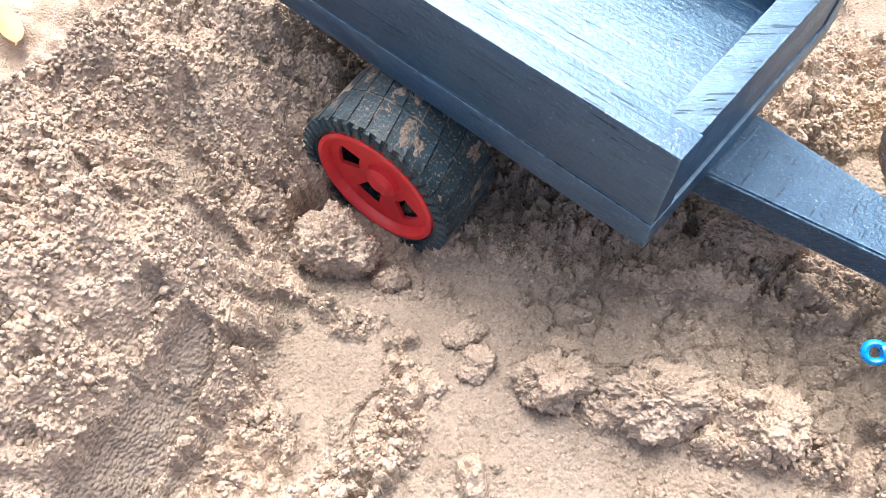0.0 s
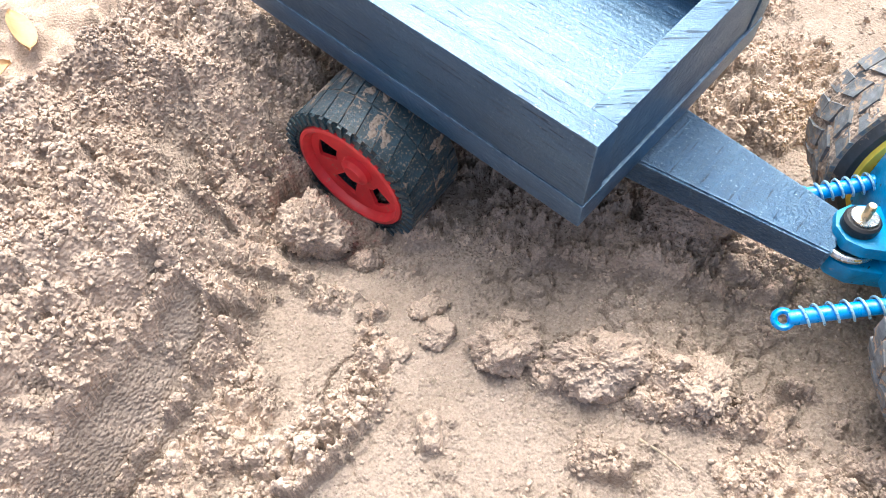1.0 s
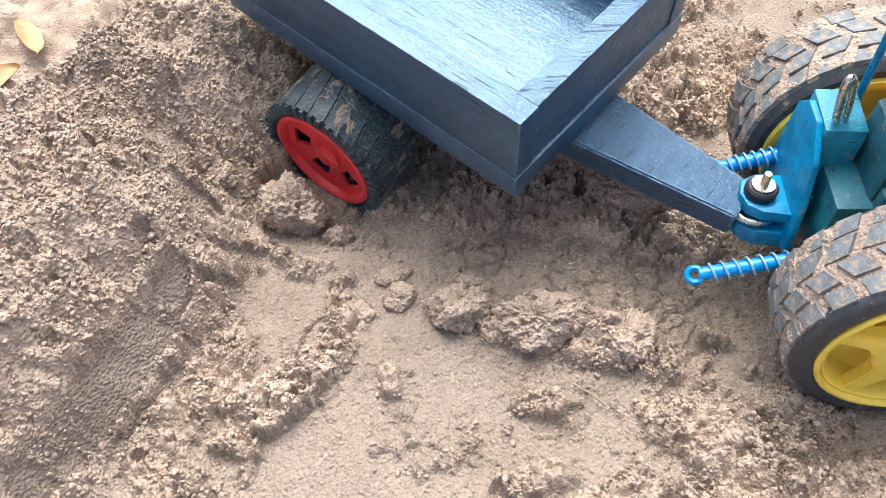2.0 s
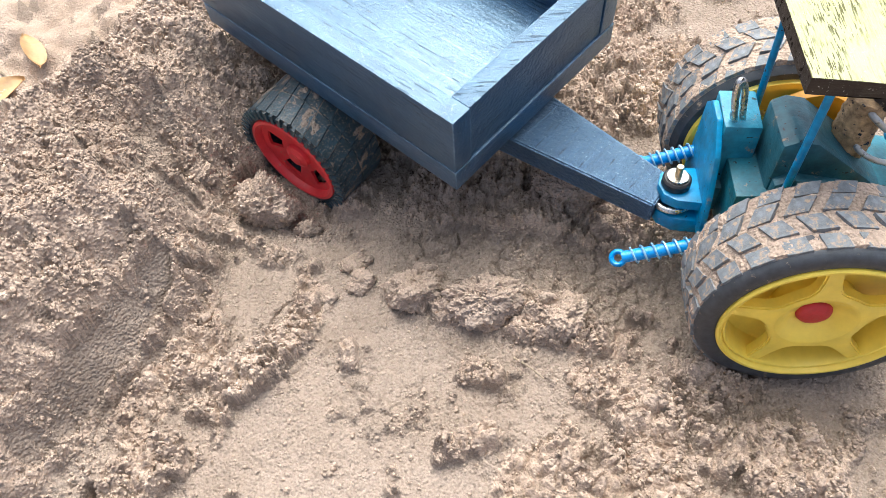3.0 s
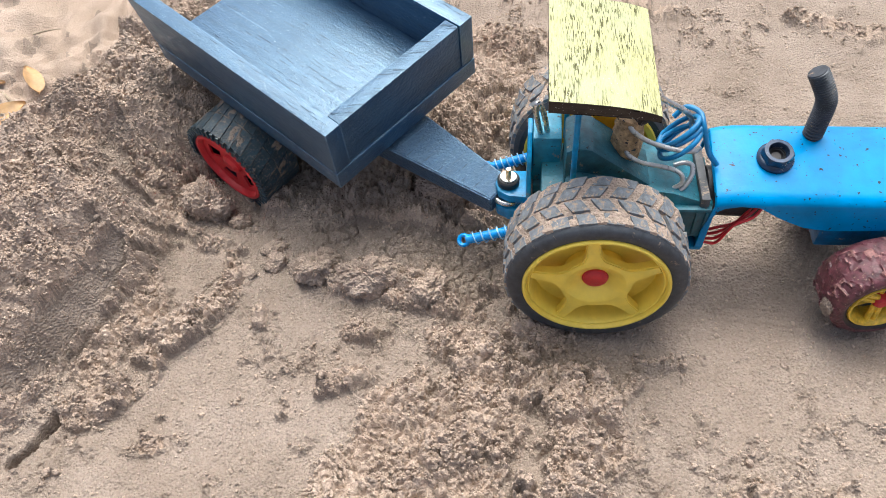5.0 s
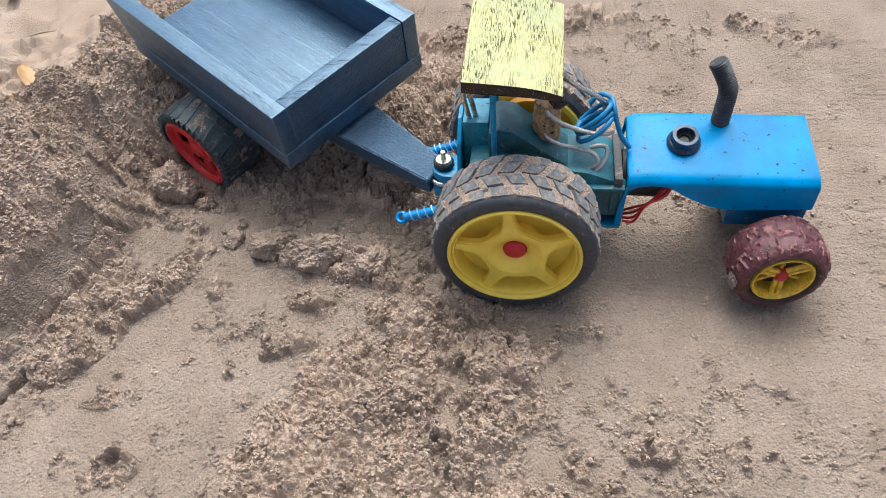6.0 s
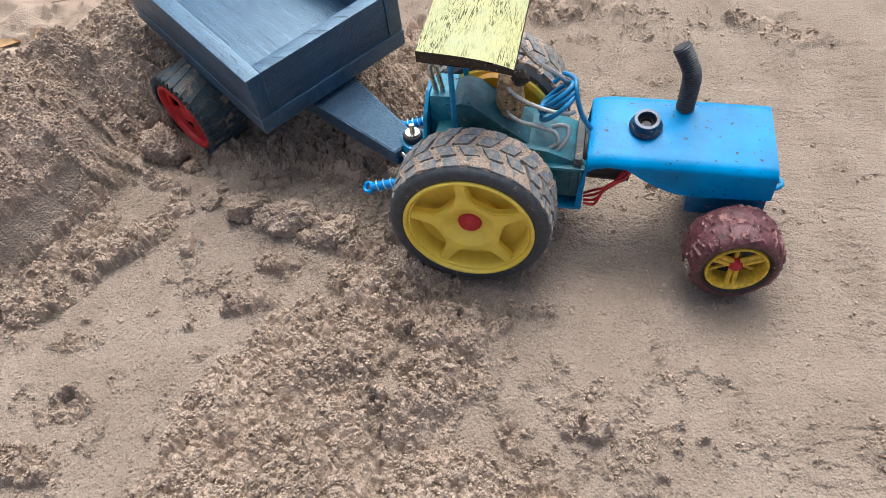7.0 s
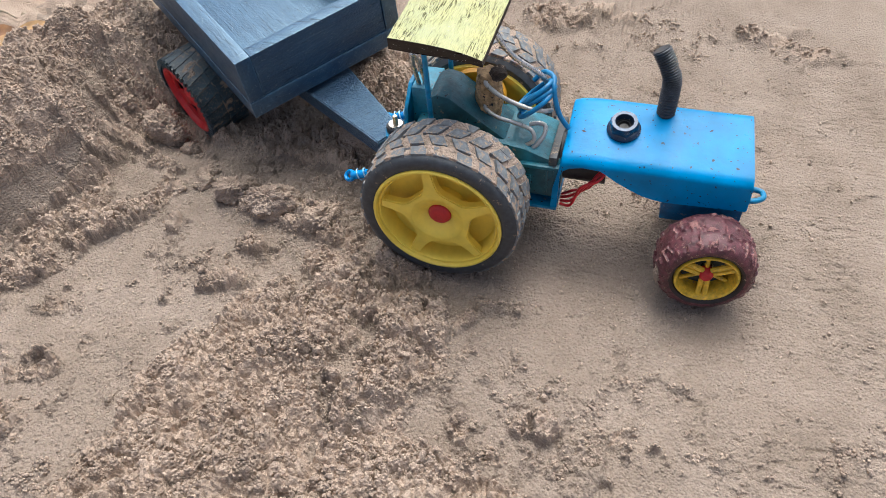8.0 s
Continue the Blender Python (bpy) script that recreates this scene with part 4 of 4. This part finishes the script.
def leaning(bm):
    """The hood's top slopes down towards the near side."""
    for v in bm.verts:
        v.co.z -= LEAN * min(1.0, max(0.0, (v.co.z - 0.036) / (TOP - 0.036))) * (Y1 - v.co.y) / (Y1 - Y0)


def top_at(y):
    return TOP - LEAN * (Y1 - y) / (Y1 - Y0)


TILT = math.degrees(math.atan(LEAN / (Y1 - Y0)))


def hood_bm():
    bm = bmesh.new()
    side = [(0.0425, 0.0225), (0.0452, 0.0225), (0.0455, 0.0440), (0.0470, 0.0485), (0.0495, 0.0522), (0.0550, 0.0533), (0.0620, 0.0525), (0.0655, 0.0490), (0.0690, 0.0452), (0.0745, 0.0405), (0.0800, 0.0365), (0.0850, 0.0352), (0.0900, 0.0348), (0.1180, 0.0360), (0.1198, 0.0362), (0.1204, 0.0370)]
    sheet = 0.0009
    # cross-section over the top from the near edge to the far one, as offsets; the side's lower edge follows the cut
    lines = []
    for x, zb in side:
        r = min(0.0046, TOP - zb - 0.0004)
        row = [(Y0, zb)]
        for u in (0.35, 0.7):
            row.append((Y0, zb + (TOP - r - zb) * u))
        for k in range(7):
            a = math.pi / 2 * k / 6
            row.append((Y0 + r - r * math.cos(a), TOP - r + r * math.sin(a)))
        for u in (0.25, 0.5, 0.75):
            row.append((Y0 + r + (Y1 - Y0 - 2 * r) * u, TOP))
        for k in range(7):
            a = math.pi / 2 * (1 - k / 6)
            row.append((Y1 - r + r * math.cos(a), TOP - r + r * math.sin(a)))
        for u in (0.7, 0.35):
            row.append((Y1, zb + (TOP - r - zb) * u))
        row.append((Y1, zb))
        lines.append([bm.verts.new((x, y, z)) for y, z in row])
    for a, b in zip(lines, lines[1:]):
        for i in range(len(a) - 1):
            bm.faces.new((a[i], a[i + 1], b[i + 1], b[i]))
    bmesh.ops.recalc_face_normals(bm, faces=bm.faces)
    bmesh.ops.solidify(bm, geom=bm.faces[:], thickness=sheet)
    # the rear end bows down a little over the motor
    for v in bm.verts:
        u = max(0.0, (0.056 - v.co.x) / 0.011)
        if v.co.z > 0.05:
            v.co.z -= 0.0022 * u * u
        # the rear leg leans back towards its foot, the front edge runs slightly askew
        rise = min(1.0, max(0.0, (v.co.z - 0.030) / 0.020))
        v.co.x += 0.0030 * max(0.0, (0.0460 - v.co.x) / 0.0035) * rise
    leaning(bm)
    askew(bm)
    return bm


def askew(bm):
    for v in bm.verts:
        if v.co.x > 0.110:
            v.co.x -= 0.0026 * (v.co.y - Y0) / (Y1 - Y0) * min(1.0, (v.co.x - 0.110) / 0.007)


def nose_bm():
    bm = box_bm((0.1180, Y0 + 0.0012, 0.0368), (0.1196, Y1 - 0.0012, TOP - 0.0014), 0.0005)
    leaning(bm)
    askew(bm)
    return bm


part("hood", hood_bm(), HOOD, tractor, "bright blue folded metal hood")
part("nose", nose_bm(), HOOD, tractor, "blue front plate of the hood")
part("foot_plate", box_bm((0.0300, Y0 + 0.0004, 0.0205), (0.0452, Y1 - 0.0005, 0.0219), 0.0004), BLUE, tractor)
part("rear_strut", box_bm((0.0430, Y0 + 0.0012, 0.0222), (0.0440, Y1 - 0.0012, 0.0272), 0.0003), BLUE, tractor)
# eyelet at the nose
part("tow_eye", tube_bm(smooth_path([(0.1185, 0.0060, 0.0265), (0.1245, 0.0062, 0.0262), (0.1285, 0.0085, 0.0260), (0.1292, 0.0110, 0.0260), (0.1275, 0.0135, 0.0260), (0.1185, 0.0140, 0.0265)], 8), 0.0012, 10), BLUE, tractor, "blue wire tow eye")


def flange_nut():
    bm = bmesh.new()
    n = 48
    levels = [("c", 0.0068, 0.0), ("c", 0.0069, 0.0010), ("c", 0.0062, 0.0019), ("h", 0.0062, 0.0021), ("h", 0.0061, 0.0047), ("c", 0.0052, 0.0054), ("c", 0.0038, 0.0054), ("c", 0.0034, 0.0046), ("c", 0.0030, 0.0002)]
    rings = []
    for kind, r, z in levels:
        ring = []
        for i in range(n):
            a = 2 * math.pi * i / n
            rr = r
            if kind == "h":
                rr = r * math.cos(math.pi / 6) / math.cos((a + radians(12)) % (math.pi / 3) - math.pi / 6)
            ring.append(bm.verts.new((rr * math.cos(a), rr * math.sin(a), z)))
        rings.append(ring)
    for a, b in zip(rings, rings[1:]):
        for i in range(n):
            bm.faces.new((a[i], a[(i + 1) % n], b[(i + 1) % n], b[i]))
    return bm


def set_at(ob, m):
    ob.matrix_local = m
    return ob


set_at(part("flange_nut", flange_nut(), NUT_PAINT, tractor, "black flanged hexagon nut"), pose(0.0682, 0.0066, top_at(0.0066) + 0.0001, TILT, 0, 0))
# Stepped plug in the bore, black to paint in the hole's shade.
set_at(part("nut_bore_shade", lathe_bm([(0.0033, 0), (0.0033, 0.0032), (0.0029, 0.0026), (0.0022, 0.0030), (0.0018, 0.0020), (0, 0.0020)], 24), BLACK, tractor), pose(0.0682, 0.0066, top_at(0.0066), 90 + TILT, 0, 0))


def threaded_pipe():
    """A bent threaded rod: fine ridges along a bent line."""
    line = smooth_path([(0.0836, 0.0180, TOP - 0.003), (0.0838, 0.0181, 0.0640), (0.0839, 0.0183, 0.0705), (0.0833, 0.0187, 0.0745), (0.0808, 0.0199, 0.0795), (0.0776, 0.0211, 0.0846)], 48)
    return tube_bm(line, lambda u: 0.0036 + 0.00026 * math.sin(2 * math.pi * 30 * u) if u < 0.985 else 0.0034, 22)


part("exhaust_pipe", threaded_pipe(), BLACK_STEEL, tractor, "bent black threaded bolt as exhaust pipe")

# gearbox and motor between the wheels
part("gearbox", prism_bm([(-0.020, 0.028), (0.036, 0.028), (0.046, 0.031), (0.046, 0.044), (0.030, 0.0500), (0.018, 0.0520), (-0.020, 0.0500)], "y", -0.0085, 0.0185, 0.0010), TEAL, tractor, "teal painted gearbox block")
part("motor_box", box_bm((0.0290, -0.0105, 0.0275), (0.0450, -0.0080, 0.0425), 0.0007), DARK_TEAL, tractor)
part("motor_lid", box_bm((0.0285, -0.0112, 0.0425), (0.0452, -0.0060, 0.0441), 0.0005), TEAL, tractor)
part("motor_rib", box_bm((0.0395, -0.0114, 0.0300), (0.0407, -0.0104, 0.0424), 0.0003), DARK_TEAL, tractor)
part("motor_rib", box_bm((0.0430, -0.0114, 0.0300), (0.0442, -0.0104, 0.0424), 0.0003), DARK_TEAL, tractor)
part("motor_window", box_bm((0.0315, -0.0112, 0.0335), (0.0335, -0.0103, 0.0385), 0.0002), TEAL, tractor)
part("motor_strap", box_bm((0.0405, -0.0098, 0.0290), (0.0440, 0.0190, 0.0485), 0.0008), STRAP, tractor, "dusty dark motor strap")
part("motor", tube_bm(straight((0.0440, 0.0035, 0.0400), (0.0640, 0.0035, 0.0395)), 0.0098, 28), BLACK, tractor, "black motor can")
part("seat_block", prism_bm([(-0.0115, 0.046), (0.0190, 0.046), (0.0215, 0.0515), (-0.0020, 0.0690), (-0.0075, 0.0700), (-0.0115, 0.0680)], "y", -0.0060, 0.0140, 0.0012), GREY_TEAL, tractor, "teal wedge-shaped block")
part("seat_facet", prism_bm([(-0.0110, 0.046), (0.0120, 0.046), (0.0085, 0.0560), (-0.0065, 0.0585), (-0.0110, 0.0560)], "y", -0.0095, -0.0058, 0.0010), GREY_TEAL, tractor)
part("rear_block", prism_bm([(0.0070, 0.040), (0.0230, 0.040), (0.0230, 0.0634), (0.0078, 0.0622)], "x", -0.0236, -0.0125, 0.0007), PALE_TEAL, tractor, "dusty blue block")
part("block_foot", box_bm((-0.0230, 0.0036, 0.030), (-0.0130, 0.0225, 0.0405), 0.0006), TEAL, tractor)
part("rear_plate", prism_bm([(-0.0060, 0.0260), (0.0270, 0.0260), (0.0240, 0.0580), (0.0190, 0.0628), (0.0105, 0.0628), (0.0020, 0.0550), (-0.0030, 0.0420)], "x", -0.0257, -0.0238, 0.0006), BLUE, tractor, "bright blue rear plate")
stap = [(-0.0193 + u * 0.0013 - 0.20 * (z - 0.0615), 0.0112 + u * 0.0006, z) for u, z in ((-1, 0.0615), (-1.05, 0.0680), (-1, 0.0725), (-0.6, 0.0758), (0, 0.0768), (0.6, 0.0758), (1, 0.0725), (1.05, 0.0680), (1, 0.0615))]
part("staple", tube_bm(smooth_path(stap, 6), 0.0011, 10), STEEL, tractor, "bright steel wire staple")

# hitch
part("upper_lug", prism_bm([(-0.0235, -0.0005), (-0.0235, 0.0150), (-0.0330, 0.0150), (-0.0372, 0.0125), (-0.0385, 0.0075), (-0.0370, 0.0030), (-0.0330, 0.0005)], "z", 0.0334, 0.0374, 0.0006), BLUE, tractor)
part("lower_lug", prism_bm([(-0.0235, -0.0015), (-0.0235, 0.0155), (-0.0330, 0.0158), (-0.0378, 0.0130), (-0.0392, 0.0075), (-0.0375, 0.0025), (-0.0330, -0.0005)], "z", 0.0236, 0.0296, 0.0008), BLUE, tractor)
part("hitch_ring", tube_bm(smooth_path([(-0.0395 + 0.0, 0.0075, 0.0315)] + [(-0.033 + 0.0062 * math.cos(radians(a)), 0.0075 + 0.0062 * math.sin(radians(a)), 0.0315) for a in range(210, 510, 30)], 5), 0.0012, 10), STEEL, tractor, "steel wire hitch ring")
set_at(part("rubber_washer", lathe_bm([(0, 0), (0.0042, 0), (0.0046, 0.0006), (0.0046, 0.0028), (0.0040, 0.0034), (0, 0.0034)], 36), BLACK, tractor, "black rubber washer"), pose(-0.0330, 0.0075, 0.0373, 90, 0, 0))
set_at(part("steel_washer", lathe_bm([(0, 0), (0.0033, 0), (0.0034, 0.0004), (0.0033, 0.0009), (0, 0.0009)], 32), STEEL, tractor), pose(-0.0330, 0.0075, 0.0406, 90, 0, 0))
set_at(part("hitch_bolt", lathe_bm([(0, -0.012), (0.0012, -0.012), (0.0012, 0.0040), (0.0010, 0.0046), (0, 0.0046)], 20), BRASS, tractor, "brass hitch bolt"), pose(-0.0330, 0.0075, 0.0410, 90, 0, 0))


def spring_strut(a, b, parent):
    """A blue damper with a wire spring round it and a round eye at its free end."""
    a, b = Vector(a), Vector(b)
    way = (b - a).normalized()
    strut = part("damper", tube_bm(straight(a, b, 6), 0.0020, 16), CABLE_BRIGHT, parent, "blue plastic damper")
    # a flat ring at the free end
    eye = lathe_bm([(0.0030 - 0.0018 * (1 - math.cos(radians(q))) / 2, 0.0013 * math.sin(radians(q))) for q in range(0, 360, 30)], 28, True)
    turn = Vector((0, 1, 0)).rotation_difference(Vector((-0.25, -0.55, 0.80)).normalized()).to_matrix()
    for v in eye.verts:
        v.co = turn @ v.co + a - way * 0.0012
    part("damper_eye", eye, CABLE_BRIGHT, parent)
    side = way.orthogonal().normalized()
    up = way.cross(side)
    turns, coil = 8.5, []
    length = (b - a).length
    for i in range(170):
        u = i / 169
        ang = 2 * math.pi * turns * u
        coil.append(a + way * (0.0030 + (length - 0.0035) * u) + (side * math.cos(ang) + up * math.sin(ang)) * 0.00265)
    part("spring", tube_bm(coil, 0.00034, 6), SPRING, parent, "pale wire coil spring")
    return strut


CABLE_BRIGHT = plain("bright_blue_plastic", (0.006, 0.24, 0.62), 0.3, 0, 0.1)
SPRING = plain("pale_blue_spring_wire", (0.35, 0.60, 0.80), 0.3, 0.5, 0.1)
spring_strut((-0.0495, -0.0125, 0.0240), (-0.0180, -0.0105, 0.0330), tractor)
spring_strut((-0.0415, 0.0215, 0.0325), (-0.0180, 0.0235, 0.0400), tractor)


# roof: bowed plank on rods
def roof_bm(dz=0.0, thick=0.0048):
    bm = bmesh.new()
    nx, ny = 10, 6
    grid = []
    for side in (0, 1):
        for j in range(ny + 1):
            for i in range(nx + 1):
                u, v = i / nx, j / ny
                x = -0.0195 + 0.0362 * u
                y = -0.0205 + 0.0590 * v - 0.0010 * u
                z = 0.1040 - 0.0020 * u - 0.0030 * u ** 4 + 0.0006 * v - side * thick * (1 - 0.45 * u ** 3)
                grid.append(bm.verts.new((x, y, z)))
    w = nx + 1
    off = w * (ny + 1)
    for j in range(ny):
        for i in range(nx):
            q = j * w + i
            bm.faces.new([grid[k] for k in (q, q + 1, q + w + 1, q + w)])
            bm.faces.new([grid[k + off] for k in (q, q + w, q + w + 1, q + 1)])
    rim_ = [i for i in range(w)] + [j * w + nx for j in range(1, ny + 1)] + [ny * w + i for i in range(nx - 1, -1, -1)] + [j * w for j in range(ny - 1, 0, -1)]
    for a, b in zip(rim_, rim_[1:] + rim_[:1]):
        bm.faces.new([grid[k] for k in (a, b, b + off, a + off)])
    return bm


roof = part("roof", roof_bm(), ROOF, tractor, "plank roof in flaking pale yellow paint with dark bare edges")
roof.data.materials.append(ROOF_EDGE)
for poly in roof.data.polygons:
    if poly.normal.z < 0.6:
        poly.material_index = 1
rod("roof_post", [(-0.0085, -0.0110, 0.0500), (-0.0088, -0.0115, 0.0750), (-0.0090, -0.0120, 0.1000)], 0.0011, BLUE, tractor, "", 3)
rod("roof_post", [(-0.0100, 0.0240, 0.0480), (-0.0105, 0.0250, 0.0750), (-0.0110, 0.0260, 0.1000)], 0.0011, BLUE, tractor, "", 3)
rod("roof_stay", [(0.0130, 0.0080, 0.0940), (0.0210, 0.0085, 0.0830), (0.0330, 0.0110, 0.0730), (0.0360, 0.0100, 0.0660)], 0.0011, STEEL, tractor, "bare wire stay")
part("drive_gear", tube_bm(straight((0.004, 0.0150, 0.056), (0.004, 0.0185, 0.056)), 0.0125, 30), ORANGE, tractor, "orange plastic disc")


def cork_bm():
    bm = tube_bm(smooth_path([(0.0116, 0.0058, 0.0515), (0.0116, 0.0060, 0.0620), (0.0118, 0.0066, 0.0755)], 14), lambda u: 0.0048 + 0.0009 * math.sin(u * 3.0), 40)
    for v in bm.verts:
        v.co += 0.0008 * Vector(noise.noise_vector(v.co * 420)) + 0.0004 * Vector(noise.noise_vector(v.co * 1100))
    return bm


part("cork_stopper", cork_bm(), CORK, tractor, "brown cork stopper with wires through it")
knob = lathe_bm([(0, 0), (0.0028, 0.0002), (0.0034, 0.0012), (0.0034, 0.0040), (0.0026, 0.0048), (0, 0.0050)], 30)
for v in knob.verts:
    v.co += 0.0007 * Vector(noise.noise_vector(v.co * 600))
set_at(part("burnt_plug", knob, BURNT, tractor, "dark scorched plug beside the cork"), pose(0.0172, 0.0030, 0.0755, 20, 0, 30))
rod("wire", [(0.0112, 0.0035, 0.0740), (0.0125, 0.0005, 0.0730), (0.0189, 0.0005, 0.0680), (0.0290, 0.0002, 0.0645), (0.0355, 0.0001, 0.0640), (0.0385, 0.0040, 0.0620)], 0.00095, GREY_CABLE, tractor, "grey wire", 8)
rod("wire", [(0.0108, 0.0035, 0.0640), (0.0120, -0.0005, 0.0622), (0.0168, -0.0020, 0.0598), (0.0230, -0.0012, 0.0575), (0.0297, -0.0008, 0.0552), (0.0326, -0.0030, 0.0545), (0.0328, -0.0045, 0.0515), (0.0280, -0.0050, 0.0478)], 0.00090, GREY_CABLE, tractor, "grey wire", 8)
rod("wire", [(0.0300, 0.0015, 0.0553), (0.0340, 0.0020, 0.0562), (0.0368, 0.0012, 0.0555), (0.0366, -0.0020, 0.0528), (0.0335, -0.0048, 0.0490), (0.0290, -0.0056, 0.0462)], 0.00095, GREY_CABLE, tractor, "grey wire", 8)
coil_line = []
for i in range(190):
    u = i / 189
    a = 2 * math.pi * 3.3 * u + 2.6
    wide = 1.0 - 0.22 * (math.sin(7.3 * u + 0.4) ** 2)
    drift = 0.0015 * math.sin(6.0 * u)
    ca, sa = wide * math.cos(a), wide * math.sin(a) * (1 - 0.25 * u)
    coil_line.append(Vector((0.0312 + 0.0070 * ca + 0.0030 * sa + drift, 0.0078 - 0.0020 * ca + 0.0080 * sa + 0.0012 * math.cos(8 * u), 0.0642 + 0.0066 * ca + 0.0008 * sa + 0.0016 * math.sin(9 * u + 1))))
part("cable_coil", tube_bm(coil_line, 0.00105, 10), CABLE, tractor, "blue cable wound in loops")
rod("cable", [(0.0290, 0.0140, 0.0685), (0.0330, 0.0150, 0.0725), (0.0375, 0.0118, 0.0728), (0.0385, 0.0070, 0.0715), (0.0400, 0.0040, 0.0665), (0.0425, 0.0030, 0.0600), (0.0462, 0.0030, 0.0545)], 0.00105, CABLE, tractor, "blue cable", 8)
for k, off in enumerate((-0.0030, -0.0010, 0.0012, 0.0032)):
    rod("red_wire", [(0.0665, -0.0030 + off, 0.0480), (0.0620, -0.0065 + off, 0.0415 + 0.6 * off), (0.0565 + 0.6 * off, -0.0080 + off, 0.0335 - 0.6 * off), (0.0510, -0.0080 + 0.6 * off, 0.0262 + 0.8 * off), (0.0462, -0.0060 + off, 0.0228)], 0.00062, RED_CABLE, tractor, "red wire", 8)


# ---- dry leaves and twigs on the low ground behind the mound ----
def leaf(x, y, length, width, turn, tilt, mat, curl, label):
    bm = bmesh.new()
    n, m = 14, 6
    vs = [[None] * (m + 1) for _ in range(n + 1)]
    for side in (0, 1):
        for i in range(n + 1):
            u = i / n
            half = width * 0.5 * math.sin(math.pi * u ** 0.8) ** 0.8 + 0.0002
            for j in range(m + 1):
                v = 2 * j / m - 1
                z = curl * (v * v) * width + 0.12 * length * math.sin(2.2 * u) + 0.02 * width * math.sin(9 * u + 4 * v) - side * 0.0003
                vs[i][j] = (vs[i][j] or []) + [bm.verts.new((u * length - length / 2, v * half, z))]
    for i in range(n):
        for j in range(m):
            for side in (0, 1):
                bm.faces.new([vs[a][b][side] for a, b in ((i, j), (i + 1, j), (i + 1, j + 1), (i, j + 1))])
    for i in range(n):
        for j in (0, m):
            bm.faces.new((vs[i][j][0], vs[i + 1][j][0], vs[i + 1][j][1], vs[i][j][1]))
    for j in range(m):
        for i in (0, n):
            bm.faces.new((vs[i][j][0], vs[i][j + 1][0], vs[i][j + 1][1], vs[i][j][1]))
    ob = part("dry_leaf", bm, mat)
    ob.matrix_world = pose(x, y, ground_at(x, y) + 0.0015, tilt, 0, turn)
    return tagged(ob, label, "leaf", "dry leaves")


for row in LEAVES:
    x, y, length, width, turn, tilt, brown = row
    leaf(x, y, length, width, turn, tilt, LEAF_BROWN if brown else LEAF, 0.15, "curled brown dry leaf lying on the sand" if brown else "pale tan dry leaf lying on the sand")
for x, y, length, turn in TWIGS:
    bm = tube_bm(smooth_path([(-length / 2, 0, 0), (0, 0.04 * length, 0.001), (length / 2, 0, 0.002)], 5), lambda u: 0.035 * length * (1 - 0.5 * u), 7)
    twig = part("twig", bm, STRAW)
    twig.matrix_world = pose(x, y, ground_at(x, y) + 0.0015, 0, 0, turn)
    tagged(twig, "thin grey dry twig lying on the sand", "twig", "dry twigs")
